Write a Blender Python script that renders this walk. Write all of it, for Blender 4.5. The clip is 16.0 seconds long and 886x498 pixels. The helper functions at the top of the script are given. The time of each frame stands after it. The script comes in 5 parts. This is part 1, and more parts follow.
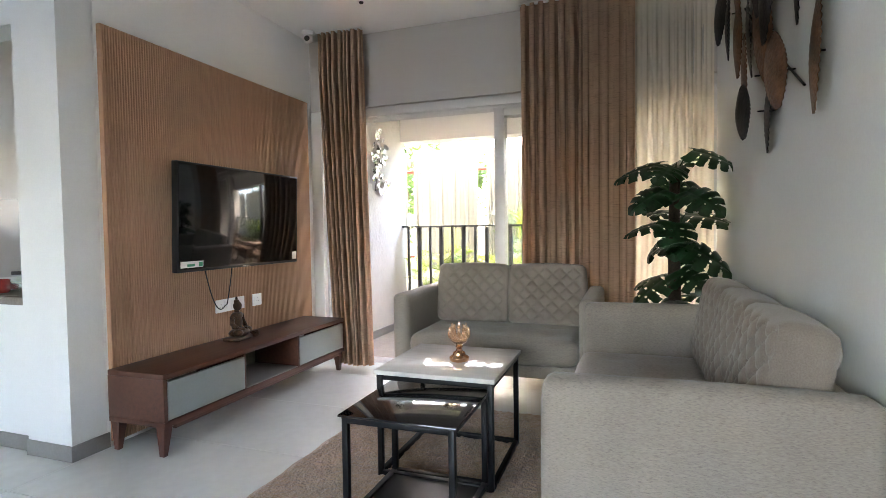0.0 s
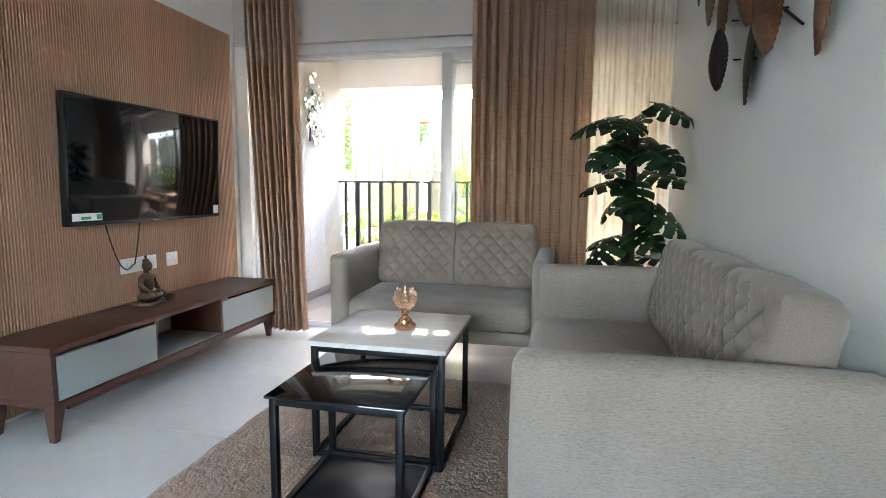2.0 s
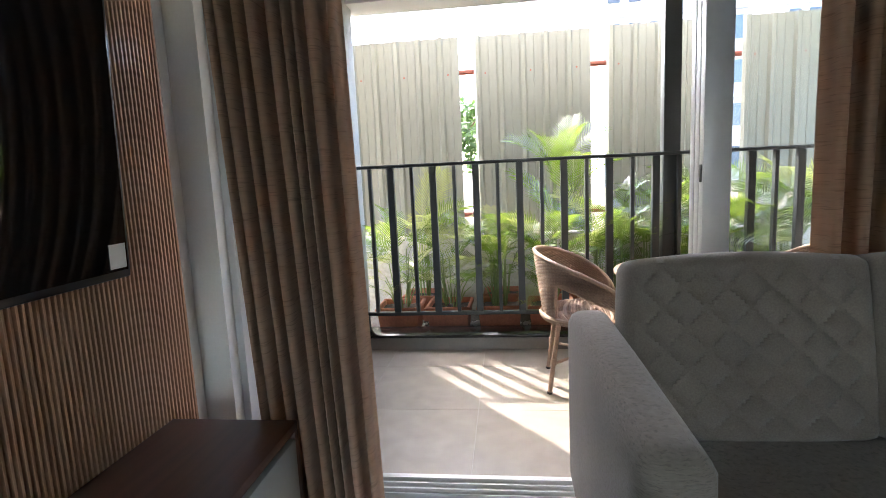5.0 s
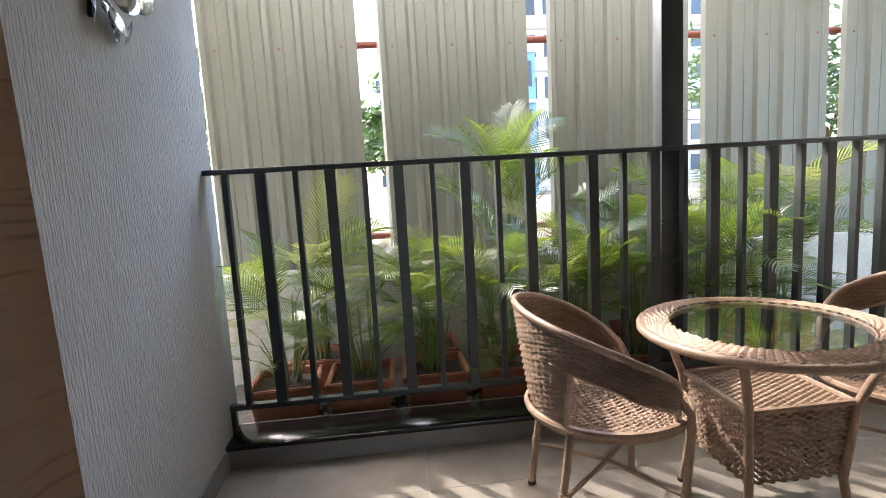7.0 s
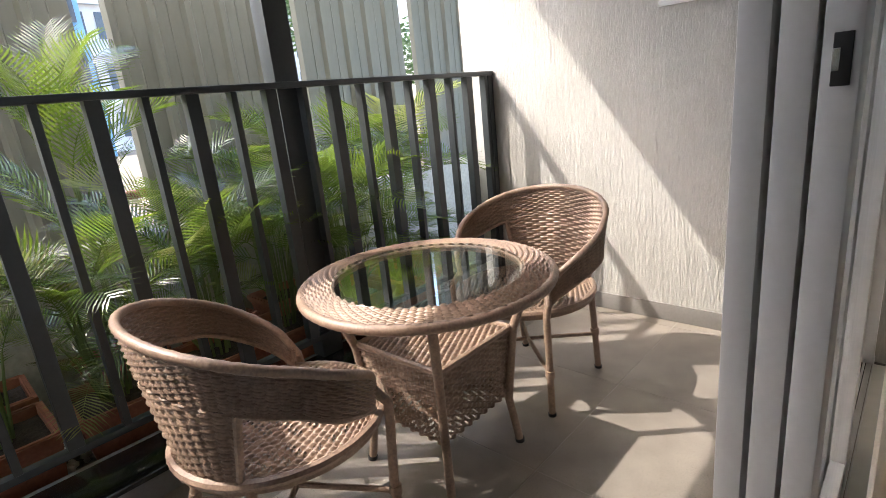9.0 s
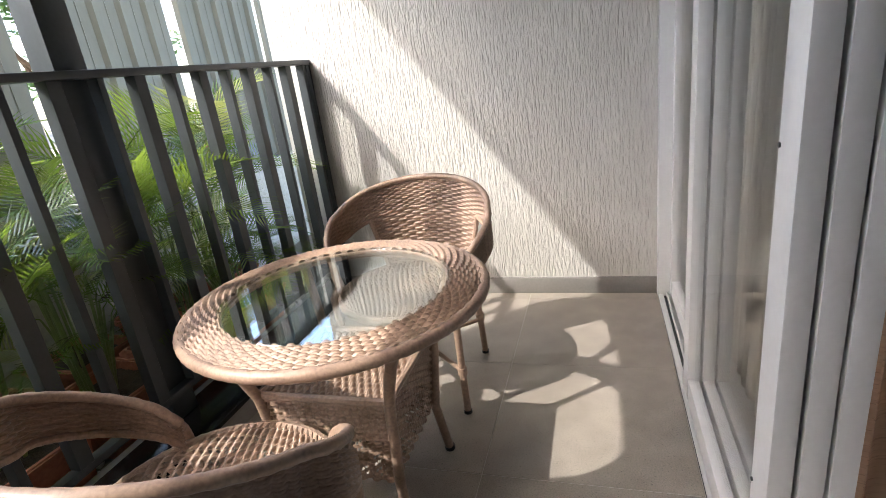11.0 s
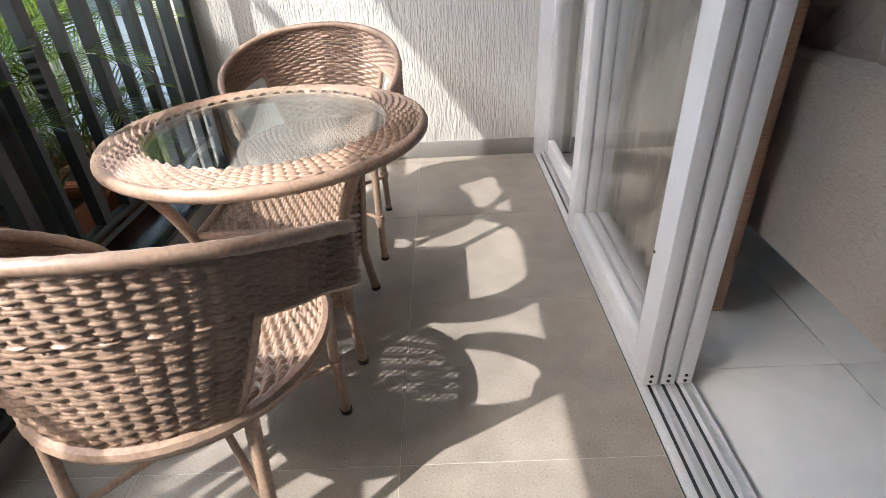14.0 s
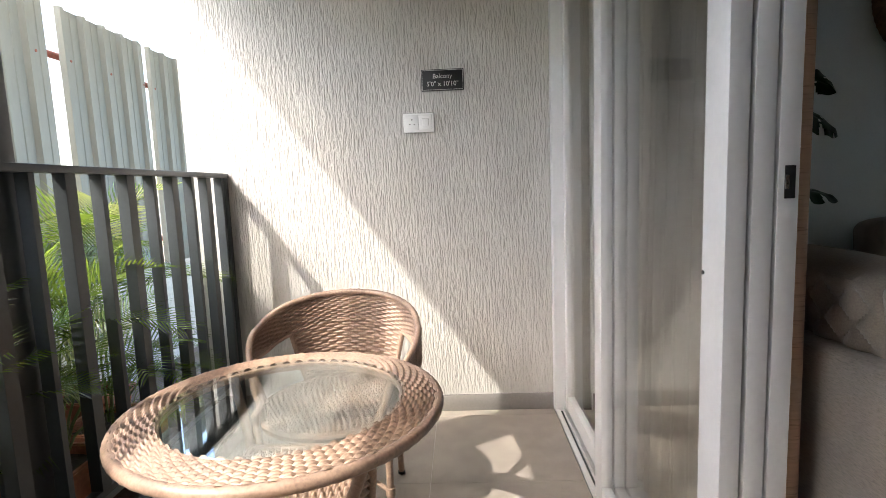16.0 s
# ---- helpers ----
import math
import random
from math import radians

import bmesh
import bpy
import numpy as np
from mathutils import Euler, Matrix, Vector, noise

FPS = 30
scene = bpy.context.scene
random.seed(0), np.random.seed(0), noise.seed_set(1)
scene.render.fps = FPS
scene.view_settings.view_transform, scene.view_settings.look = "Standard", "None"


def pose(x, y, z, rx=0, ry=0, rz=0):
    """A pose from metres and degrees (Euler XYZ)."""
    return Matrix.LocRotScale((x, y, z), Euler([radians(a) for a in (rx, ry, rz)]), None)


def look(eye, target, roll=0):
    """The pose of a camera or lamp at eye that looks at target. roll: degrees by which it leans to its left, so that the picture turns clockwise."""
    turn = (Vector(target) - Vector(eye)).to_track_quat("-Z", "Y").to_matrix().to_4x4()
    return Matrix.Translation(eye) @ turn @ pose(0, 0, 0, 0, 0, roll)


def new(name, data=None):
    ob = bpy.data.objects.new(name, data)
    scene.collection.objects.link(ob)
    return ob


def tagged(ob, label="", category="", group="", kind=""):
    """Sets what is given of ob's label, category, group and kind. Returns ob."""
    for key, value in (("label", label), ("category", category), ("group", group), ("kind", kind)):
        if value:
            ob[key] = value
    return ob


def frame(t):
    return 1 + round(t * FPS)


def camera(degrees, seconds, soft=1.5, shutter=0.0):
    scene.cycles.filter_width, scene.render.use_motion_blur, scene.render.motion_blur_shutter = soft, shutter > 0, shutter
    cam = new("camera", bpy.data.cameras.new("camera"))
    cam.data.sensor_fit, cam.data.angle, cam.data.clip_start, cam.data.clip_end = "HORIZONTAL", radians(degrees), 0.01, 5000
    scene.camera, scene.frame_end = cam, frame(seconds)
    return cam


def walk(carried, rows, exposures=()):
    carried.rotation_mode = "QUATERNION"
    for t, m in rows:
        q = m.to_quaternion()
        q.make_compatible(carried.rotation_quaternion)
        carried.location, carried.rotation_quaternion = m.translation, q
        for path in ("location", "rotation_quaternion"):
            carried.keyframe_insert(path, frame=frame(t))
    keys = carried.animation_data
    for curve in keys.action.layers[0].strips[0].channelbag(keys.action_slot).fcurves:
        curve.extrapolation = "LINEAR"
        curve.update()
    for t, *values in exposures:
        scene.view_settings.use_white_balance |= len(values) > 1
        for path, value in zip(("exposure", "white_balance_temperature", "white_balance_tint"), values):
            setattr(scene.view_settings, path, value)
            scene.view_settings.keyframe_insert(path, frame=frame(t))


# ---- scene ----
cam = camera(80.5, 16.0, soft=0.7)
PATH = [
    (0, (2.666, -4.412, 1.206), (2.0, -2.527, 1.132), -0.8),
    (0.5, (2.685, -4.447, 1.199), (2.179, -2.514, 1.105), -0.6),
    (1, (2.676, -4.493, 1.199), (2.242, -2.546, 1.051), -0.4),
    (1.5, (2.659, -4.421, 1.193), (2.242, -2.474, 1.005), 0.4),
    (2, (2.53, -4.14, 1.175), (2.099, -2.2, 0.946), 0.5),
    (2.5, (2.351, -3.738, 1.168), (1.861, -1.816, 0.917), -0.4),
    (3, (2.075, -3.352, 1.17), (1.552, -1.433, 0.962), -1.7),
    (3.2, (1.963, -3.183, 1.15), (1.408, -1.274, 0.935), -2.9),
    (5.3, (0.923, -1.673, 1.171), (0.786, 0.302, 0.89), -2.2),
    (5.5, (0.9, -1.522, 1.161), (0.839, 0.46, 0.899), -2.0),
    (6, (0.841, -1.138, 1.151), (0.907, 0.842, 0.875), -3.2),
    (6.5, (0.82, -0.89, 1.164), (0.89, 1.092, 0.903), -3.1),
    (7, (0.752, -0.655, 1.165), (0.944, 1.296, 0.906), -3.3),
    (7.5, (0.666, -0.53, 1.181), (1.383, 1.310, 0.863), -4.3),
    (8, (0.726, -0.444, 1.136), (1.824, 1.192, 0.796), -5.2),
    (8.5, (0.768, -0.345, 1.143), (2.086, 1.095, 0.71), -5.0),
    (9, (0.881, -0.188, 1.142), (2.277, 1.134, 0.591), -5.9),
    (9.5, (0.981, -0.07, 1.169), (2.488, 1.081, 0.532), -6.6),
    (11.8, (0.745, 0.383, 1.09), (2.506, 0.556, 0.158), -6.0),
    (12, (0.729, 0.414, 1.073), (2.355, 0.571, -0.08), -6.8),
    (12.5, (0.703, 0.461, 1.029), (2.004, 0.58, -0.485), -7.4),
    (13, (0.667, 0.472, 1.004), (1.726, 0.575, -0.69), -6.9),
    (13.5, (0.644, 0.465, 1.004), (1.934, 0.539, -0.522), -4.9),
    (14, (0.674, 0.466, 1.032), (2.38, 0.492, -0.012), -3.0),
    (14.5, (0.674, 0.458, 1.085), (2.546, 0.456, 0.381), -2.2),
    (15, (0.68, 0.465, 1.131), (2.63, 0.473, 0.685), -2.3),
    (15.5, (0.693, 0.467, 1.11), (2.674, 0.49, 0.841), -1.7),
    (16, (0.704, 0.449, 1.155), (2.688, 0.519, 0.917), -2.2),
]
walk(cam, [(t, look(eye, target, roll)) for t, eye, target, roll in PATH],
     [(0, 5.0, 7500, 16), (1.5, 5.13, 7100, 14), (2.5, 5.28, 6800, 12), (3.2, 5.25, 6750, 12), (5.3, 3.4, 6700, 11), (6.5, 2.95, 7000, 12), (7.2, 2.75, 6700, 10), (8, 2.45, 6600, 11), (9.5, 2.55, 6700, 11), (11, 2.6, 6500, 10), (12, 2.70, 6200, 9), (14.3, 2.8, 6200, 9), (16, 2.82, 6700, 10)])

# ---------------------------------------------------------------- light
SUN_DIR = Vector((0.593, -0.73, -1.0)).normalized()
world = bpy.data.worlds.new("world")
scene.world = world
world.use_nodes = True
wn = world.node_tree.nodes
sky = wn.new("ShaderNodeTexSky")
sky.sky_type = "NISHITA"
sky.sun_disc = False
sky.sun_elevation = math.asin(-SUN_DIR.z)
sky.sun_rotation = math.atan2(-SUN_DIR.x, -SUN_DIR.y)
sky.dust_density = 2.5
sky.air_density = 1.0
world.node_tree.links.new(sky.outputs[0], wn["Background"].inputs[0])
wn["Background"].inputs[1].default_value = 0.26
sun = new("sun", bpy.data.lights.new("sun", "SUN"))
sun.data.energy, sun.data.angle, sun.data.color = 0.97, radians(0.5), (1.0, 0.96, 0.90)
sun.matrix_world = look((0, 0, 6), Vector((0, 0, 6)) + SUN_DIR)


def fill_light(name, eye, target, sx, sy, power, color=(0.93, 0.97, 1.0)):
    li = new(name, bpy.data.lights.new(name, "AREA"))
    li.data.shape, li.data.size, li.data.size_y, li.data.energy, li.data.color = "RECTANGLE", sx, sy, power, color
    li.matrix_world = look(eye, target)
    return li


# fill lamps in unseen windows, added behind the walker and in the kitchen
fill_light("back_fill", (1.4, -9.4, 1.6), (1.4, -3.0, 1.3), 2.4, 1.6, 0.3)
fill_light("kitchen_fill", (-3.1, -1.78, 1.6), (-1.0, -1.78, 1.2), 0.32, 0.55, 0.02)

# ---------------------------------------------------------------- materials


def mat(name, base, rough=0.6, metal=0.0, var=0.12, scale=6.0, fine=60.0, bump=0.15, dist=0.004, stretch=(1, 1, 1),
        coat=0.0, rnd=0.0, dark=None, sheen=0.0, spec=0.5, trans=0.0, sss=0.0):
    """Principled surface with broad and fine variation, fine relief and, with rnd, a shade of its own for each object."""
    m = bpy.data.materials.new(name)
    m.use_nodes = True
    n, l = m.node_tree.nodes, m.node_tree.links
    b = n["Principled BSDF"]
    tc = n.new("ShaderNodeTexCoord")
    mp = n.new("ShaderNodeMapping")
    mp.inputs["Scale"].default_value = stretch
    l.new(tc.outputs["Object"], mp.inputs[0])
    big, small = n.new("ShaderNodeTexNoise"), n.new("ShaderNodeTexNoise")
    big.inputs["Scale"].default_value, small.inputs["Scale"].default_value = scale, fine
    big.inputs["Detail"].default_value, small.inputs["Detail"].default_value = 5, 4
    l.new(tc.outputs["Object"], big.inputs[0])
    l.new(mp.outputs[0], small.inputs[0])
    mix = n.new("ShaderNodeMix")
    mix.data_type = "FLOAT"
    mix.inputs[0].default_value = 0.5
    l.new(big.outputs[0], mix.inputs[2])
    l.new(small.outputs[0], mix.inputs[3])
    ramp = n.new("ShaderNodeValToRGB")
    lo = dark if dark else tuple(c * (1 - var * 1.6) for c in base)
    hi = tuple(min(1, c * (1 + var)) for c in base)
    ramp.color_ramp.elements[0].position, ramp.color_ramp.elements[1].position = 0.3, 0.7
    ramp.color_ramp.elements[0].color, ramp.color_ramp.elements[1].color = (*lo, 1), (*hi, 1)
    l.new(mix.outputs[0], ramp.inputs[0])
    out = ramp.outputs[0]
    if rnd:
        oi, hsv, mr = n.new("ShaderNodeObjectInfo"), n.new("ShaderNodeHueSaturation"), n.new("ShaderNodeMapRange")
        mr.inputs[3].default_value, mr.inputs[4].default_value = 1 - rnd, 1 + rnd
        l.new(oi.outputs["Random"], mr.inputs[0])
        l.new(mr.outputs[0], hsv.inputs["Value"])
        l.new(out, hsv.inputs["Color"])
        out = hsv.outputs[0]
    l.new(out, b.inputs["Base Color"])
    rr = n.new("ShaderNodeMapRange")
    rr.inputs[3].default_value, rr.inputs[4].default_value = max(0.02, rough - 0.08), min(1, rough + 0.08)
    l.new(big.outputs[0], rr.inputs[0])
    l.new(rr.outputs[0], b.inputs["Roughness"])
    b.inputs["Metallic"].default_value = metal
    b.inputs["Coat Weight"].default_value = coat
    b.inputs["Sheen Weight"].default_value = sheen
    b.inputs["Specular IOR Level"].default_value = spec
    if trans:
        b.inputs["Transmission Weight"].default_value = trans
    if bump:
        bp = n.new("ShaderNodeBump")
        bp.inputs["Strength"].default_value, bp.inputs["Distance"].default_value = bump, dist
        l.new(small.outputs[0], bp.inputs["Height"])
        l.new(bp.outputs[0], b.inputs["Normal"])
    return m


def leafy(name, base, dark, back, share=0.35, rough=0.4, spec=0.4):
    """A leaf that lets part of the light through."""
    m = mat(name, base, rough, var=0.25, scale=5, fine=40, bump=0.1, dark=dark, rnd=0.18, spec=spec)
    n, l = m.node_tree.nodes, m.node_tree.links
    b, o = n["Principled BSDF"], n["Material Output"]
    tr, mx = n.new("ShaderNodeBsdfTranslucent"), n.new("ShaderNodeMixShader")
    tr.inputs[0].default_value = (*back, 1)
    mx.inputs[0].default_value = share
    l.new(b.outputs[0], mx.inputs[1])
    l.new(tr.outputs[0], mx.inputs[2])
    l.new(mx.outputs[0], o.inputs[0])
    return m


def cloth(name, base, dark, share=0.0, sheen=0.25, stretch=(1, 1, 1), fine=160, bump=0.35, clear=0.0):
    """Woven cloth; share is the light that comes through it, clear the open part of a thin weave."""
    m = mat(name, base, 0.9, var=0.14, scale=3, fine=fine, bump=bump, dist=0.003, dark=dark, sheen=sheen, stretch=stretch, spec=0.15)
    if share or clear:
        n, l = m.node_tree.nodes, m.node_tree.links
        b, o = n["Principled BSDF"], n["Material Output"]
        tr, mx = n.new("ShaderNodeBsdfTranslucent"), n.new("ShaderNodeMixShader")
        tr.inputs[0].default_value = (*base, 1)
        mx.inputs[0].default_value = share
        l.new(b.outputs[0], mx.inputs[1])
        l.new(tr.outputs[0], mx.inputs[2])
        last = mx
        if clear:
            tp, m2 = n.new("ShaderNodeBsdfTransparent"), n.new("ShaderNodeMixShader")
            m2.inputs[0].default_value = clear
            l.new(mx.outputs[0], m2.inputs[1])
            l.new(tp.outputs[0], m2.inputs[2])
            last = m2
        l.new(last.outputs[0], o.inputs[0])
    return m


def glass(name, tint=(1, 1, 1), rough=0.0, gloss=0.12):
    """A thin pane: clear, with a mirror gloss that grows at grazing angles."""
    m = bpy.data.materials.new(name)
    m.use_nodes = True
    n, l = m.node_tree.nodes, m.node_tree.links
    n.remove(n["Principled BSDF"])
    tp, gl, mx, fr, mul = (n.new("ShaderNodeBsdfTransparent"), n.new("ShaderNodeBsdfGlossy"), n.new("ShaderNodeMixShader"),
                           n.new("ShaderNodeFresnel"), n.new("ShaderNodeMath"))
    tp.inputs[0].default_value = (*tint, 1)
    gl.inputs["Roughness"].default_value = rough
    fr.inputs[0].default_value = 1.52
    mul.operation = "MULTIPLY_ADD"
    mul.inputs[1].default_value, mul.inputs[2].default_value = 0.20, gloss
    l.new(fr.outputs[0], mul.inputs[0])
    l.new(mul.outputs[0], mx.inputs[0])
    l.new(tp.outputs[0], mx.inputs[1])
    l.new(gl.outputs[0], mx.inputs[2])
    l.new(mx.outputs[0], n["Material Output"].inputs[0])
    return m


def wood(name, base, dark, rough=0.45, axis=1, fine=30.0, coat=0.1):
    s = [14, 14, 14]
    s[axis] = 0.7
    return mat(name, base, rough, var=0.15, scale=2.0, fine=fine / 10, bump=0.12, dist=0.001, stretch=tuple(s), dark=dark, coat=coat, rnd=0.05)


M = dict(
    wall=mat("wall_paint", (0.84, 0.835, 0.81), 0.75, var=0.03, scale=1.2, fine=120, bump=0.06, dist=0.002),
    # wall paint darkened for the shade on the backlit lintel
    beam=mat("shaded_lintel_paint", (0.60, 0.56, 0.52), 0.75, var=0.03, scale=1.2, fine=120, bump=0.06, dist=0.002),
    ceiling=mat("ceiling_paint", (0.86, 0.86, 0.84), 0.8, var=0.02, scale=1.0, fine=90, bump=0.04, dist=0.002),
    texwall=mat("scraped_plaster", (0.53, 0.515, 0.48), 0.85, var=0.06, scale=7, fine=70, bump=1.0, dist=0.010, stretch=(1.6, 1.6, 0.26)),
    tile=mat("living_tile", (0.77, 0.76, 0.72), 0.12, var=0.05, scale=2.2, fine=14, bump=0.02, dist=0.001, rnd=0.015, spec=0.5),
    btile=mat("balcony_tile", (0.315, 0.276, 0.236), 0.42, var=0.2, scale=9, fine=210, bump=0.15, dist=0.001, rnd=0.03),
    grout=mat("grout", (0.10, 0.095, 0.09), 0.9, var=0.1),
    bgrout=mat("pale_grout", (0.50, 0.46, 0.42), 0.9, var=0.1),
    skirt=mat("skirting_tile", (0.25, 0.235, 0.22), 0.4, var=0.08, scale=8, fine=90, bump=0.05),
    granite=mat("black_granite", (0.012, 0.012, 0.013), 0.16, var=0.5, scale=60, fine=250, bump=0.02, dist=0.001),
    rail=mat("dark_grey_paint", (0.035, 0.042, 0.046), 0.42, var=0.12, scale=8, fine=80, bump=0.05, dist=0.001),
    alu=mat("white_aluminium", (0.66, 0.66, 0.66), 0.35, var=0.03, scale=5, fine=90, bump=0.02, dist=0.001, metal=0.1),
    trackm=mat("track_metal", (0.58, 0.58, 0.58), 0.3, metal=0.6, var=0.15, scale=14, fine=120, bump=0.05, dist=0.001),
    black=mat("black_gap", (0.01, 0.01, 0.01), 0.6, var=0.2),
    glass=glass("pane_glass", (0.985, 0.99, 0.99), 0.0, 0.0),
    tglass=glass("table_glass", (0.93, 0.965, 0.955), 0.0, 0.16),
    curtain=cloth("tan_curtain", (0.56, 0.38, 0.265), (0.42, 0.28, 0.195), 0.45, stretch=(0.12, 0.12, 2.2), fine=55, bump=0.4),
    sheer=cloth("sheer_curtain", (0.86, 0.80, 0.70), (0.78, 0.72, 0.62), 0.50, fine=200, bump=0.15, clear=0.04),
    sofa=cloth("sofa_fabric", (0.345, 0.292, 0.245), (0.25, 0.211, 0.175), stretch=(0.35, 0.35, 1.6), fine=210, bump=0.3),
    quilt=cloth("quilted_fabric", (0.285, 0.236, 0.195), (0.21, 0.174, 0.143), fine=240, bump=0.3),
    leg=wood("dark_leg_wood", (0.085, 0.032, 0.020), (0.045, 0.018, 0.011), 0.4, axis=2),
    walnut=wood("walnut", (0.105, 0.038, 0.022), (0.05, 0.019, 0.011), 0.42, axis=1),
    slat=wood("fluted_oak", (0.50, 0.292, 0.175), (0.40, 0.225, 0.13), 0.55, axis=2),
    # slat oak at half brightness: groove shade put into the colour
    slatback=wood("shaded_groove_oak", (0.24, 0.13, 0.07), (0.17, 0.09, 0.05), 0.6, axis=2),
    drawer=mat("grey_green_front", (0.30, 0.335, 0.325), 0.3, var=0.03, scale=3, fine=60, bump=0.02, dist=0.001),
    niche=mat("niche_grey", (0.42, 0.40, 0.37), 0.5, var=0.05),
    screen=mat("tv_screen", (0.006, 0.007, 0.009), 0.03, var=0.1, scale=2, fine=10, bump=0.0, spec=0.8),
    bezel=mat("tv_plastic", (0.012, 0.012, 0.013), 0.3, var=0.1, bump=0.02),
    plastic=mat("white_plastic", (0.82, 0.82, 0.80), 0.3, var=0.02, bump=0.01),
    green=mat("label_green", (0.03, 0.32, 0.16), 0.5, var=0.05),
    steel=mat("black_steel", (0.006, 0.0065, 0.008), 0.42, var=0.15, scale=10, fine=80, bump=0.04, dist=0.001, spec=0.25),
    bglass=mat("black_glass", (0.008, 0.009, 0.011), 0.03, var=0.05, bump=0.0, spec=0.9),
    marble=mat("beige_marble", (0.74, 0.70, 0.66), 0.07, var=0.07, scale=5, fine=12, bump=0.01, dist=0.001, stretch=(1, 2.5, 1)),
    rug=mat("shaggy_rug", (0.44, 0.295, 0.20), 0.95, var=0.2, scale=9, fine=70, bump=1.0, dist=0.02, sheen=0.3),
    gold=mat("rose_gold", (0.72, 0.42, 0.24), 0.14, metal=1.0, var=0.05, bump=0.01),
    amber=mat("amber_crystal", (0.95, 0.72, 0.52), 0.05, trans=0.9, var=0.02, bump=0.0),
    statue=mat("bronze_statue", (0.10, 0.055, 0.028), 0.38, metal=0.5, var=0.5, scale=40, fine=120, bump=0.2, dark=(0.015, 0.01, 0.008)),
    trunk=mat("coir_trunk", (0.03, 0.018, 0.012), 0.95, var=0.4, fine=150, bump=0.8, dist=0.006),
    monstera=leafy("monstera_leaf", (0.012, 0.046, 0.017), (0.006, 0.022, 0.009), (0.03, 0.10, 0.02), 0.08, 0.30),
    palm=leafy("palm_leaf", (0.050, 0.104, 0.026), (0.015, 0.040, 0.011), (0.32, 0.46, 0.05), 0.25, 0.24, 0.9),
    # pale fronds: a few dry ones, the rest reflected sheen given as leaf colour
    palmpale=leafy("pale_palm_leaf", (0.20, 0.24, 0.09), (0.13, 0.15, 0.05), (0.42, 0.45, 0.12), 0.35, 0.5),
    stem=mat("palm_stem", (0.14, 0.19, 0.05), 0.5, var=0.2),
    terra=mat("terracotta", (0.33, 0.125, 0.07), 0.85, var=0.22, scale=9, fine=70, bump=0.3),
    soil=mat("soil", (0.05, 0.034, 0.024), 0.95, var=0.4, scale=30, fine=120, bump=1.0, dist=0.01),
    pebble=mat("pale_pebble", (0.44, 0.42, 0.39), 0.8, var=0.2, fine=60, rnd=0.2),
    bed=mat("planting_bed", (0.13, 0.11, 0.09), 0.95, var=0.4, fine=60, bump=0.8, dist=0.02),
    rattan=mat("tan_rattan", (0.33, 0.226, 0.165), 0.45, var=0.28, scale=12, fine=130, bump=0.25, dist=0.001, rnd=0.03),
    sheet=mat("painted_steel_sheet", (0.158, 0.161, 0.136), 0.5, var=0.06, scale=2.5, fine=50, bump=0.05, dist=0.002, rnd=0.03, stretch=(1, 1, 0.25)),
    redpipe=mat("red_oxide_pipe", (0.21, 0.055, 0.035), 0.7, var=0.3),
    lowwall=mat("low_wall_render", (0.42, 0.40, 0.35), 0.9, var=0.2, scale=3, fine=40, bump=0.4),
    ground=mat("dry_ground", (0.22, 0.18, 0.13), 0.95, var=0.25, scale=0.6, fine=14, bump=0.6, dist=0.03),
    tower=mat("tower_render", (0.62, 0.63, 0.64), 0.8, var=0.06, scale=0.2, fine=4, bump=0.05),
    bluetower=mat("blue_cladding", (0.16, 0.38, 0.62), 0.4, var=0.1, scale=0.3, fine=3, bump=0.0),
    towerglass=mat("tower_window", (0.06, 0.09, 0.13), 0.1, var=0.2),
    treeleaf=leafy("tree_leaf", (0.05, 0.10, 0.03), (0.03, 0.06, 0.02), (0.10, 0.20, 0.04), 0.3, 0.5),
    bark=mat("bark", (0.12, 0.085, 0.06), 0.95, var=0.3, fine=30, bump=0.8, dist=0.01),
    mirror=mat("polished_petal", (0.62, 0.63, 0.64), 0.12, metal=1.0, var=0.08, bump=0.0),
    copperleaf=mat("hammered_copper", (0.20, 0.105, 0.06), 0.36, metal=0.8, var=0.35, scale=10, fine=70, bump=0.5, dist=0.004),
    darkleaf=mat("dark_metal_leaf", (0.035, 0.032, 0.032), 0.4, metal=0.7, var=0.35, scale=10, fine=70, bump=0.5, dist=0.004),
    sign=mat("sign_black", (0.02, 0.02, 0.02), 0.35, var=0.1),
    signtext=mat("sign_white", (0.75, 0.74, 0.70), 0.5, var=0.03),
    chrome=mat("brushed_steel", (0.62, 0.62, 0.62), 0.25, metal=1.0, var=0.05),
    counter=mat("counter_stone", (0.30, 0.255, 0.225), 0.25, var=0.15, scale=12, fine=80, bump=0.02),
    splash=mat("backsplash_tile", (0.46, 0.48, 0.50), 0.4, var=0.03),
    red=mat("red_enamel", (0.25, 0.02, 0.015), 0.25, var=0.1),
    brown=wood("door_wood", (0.16, 0.075, 0.04), (0.10, 0.045, 0.025), 0.45, axis=2),
)



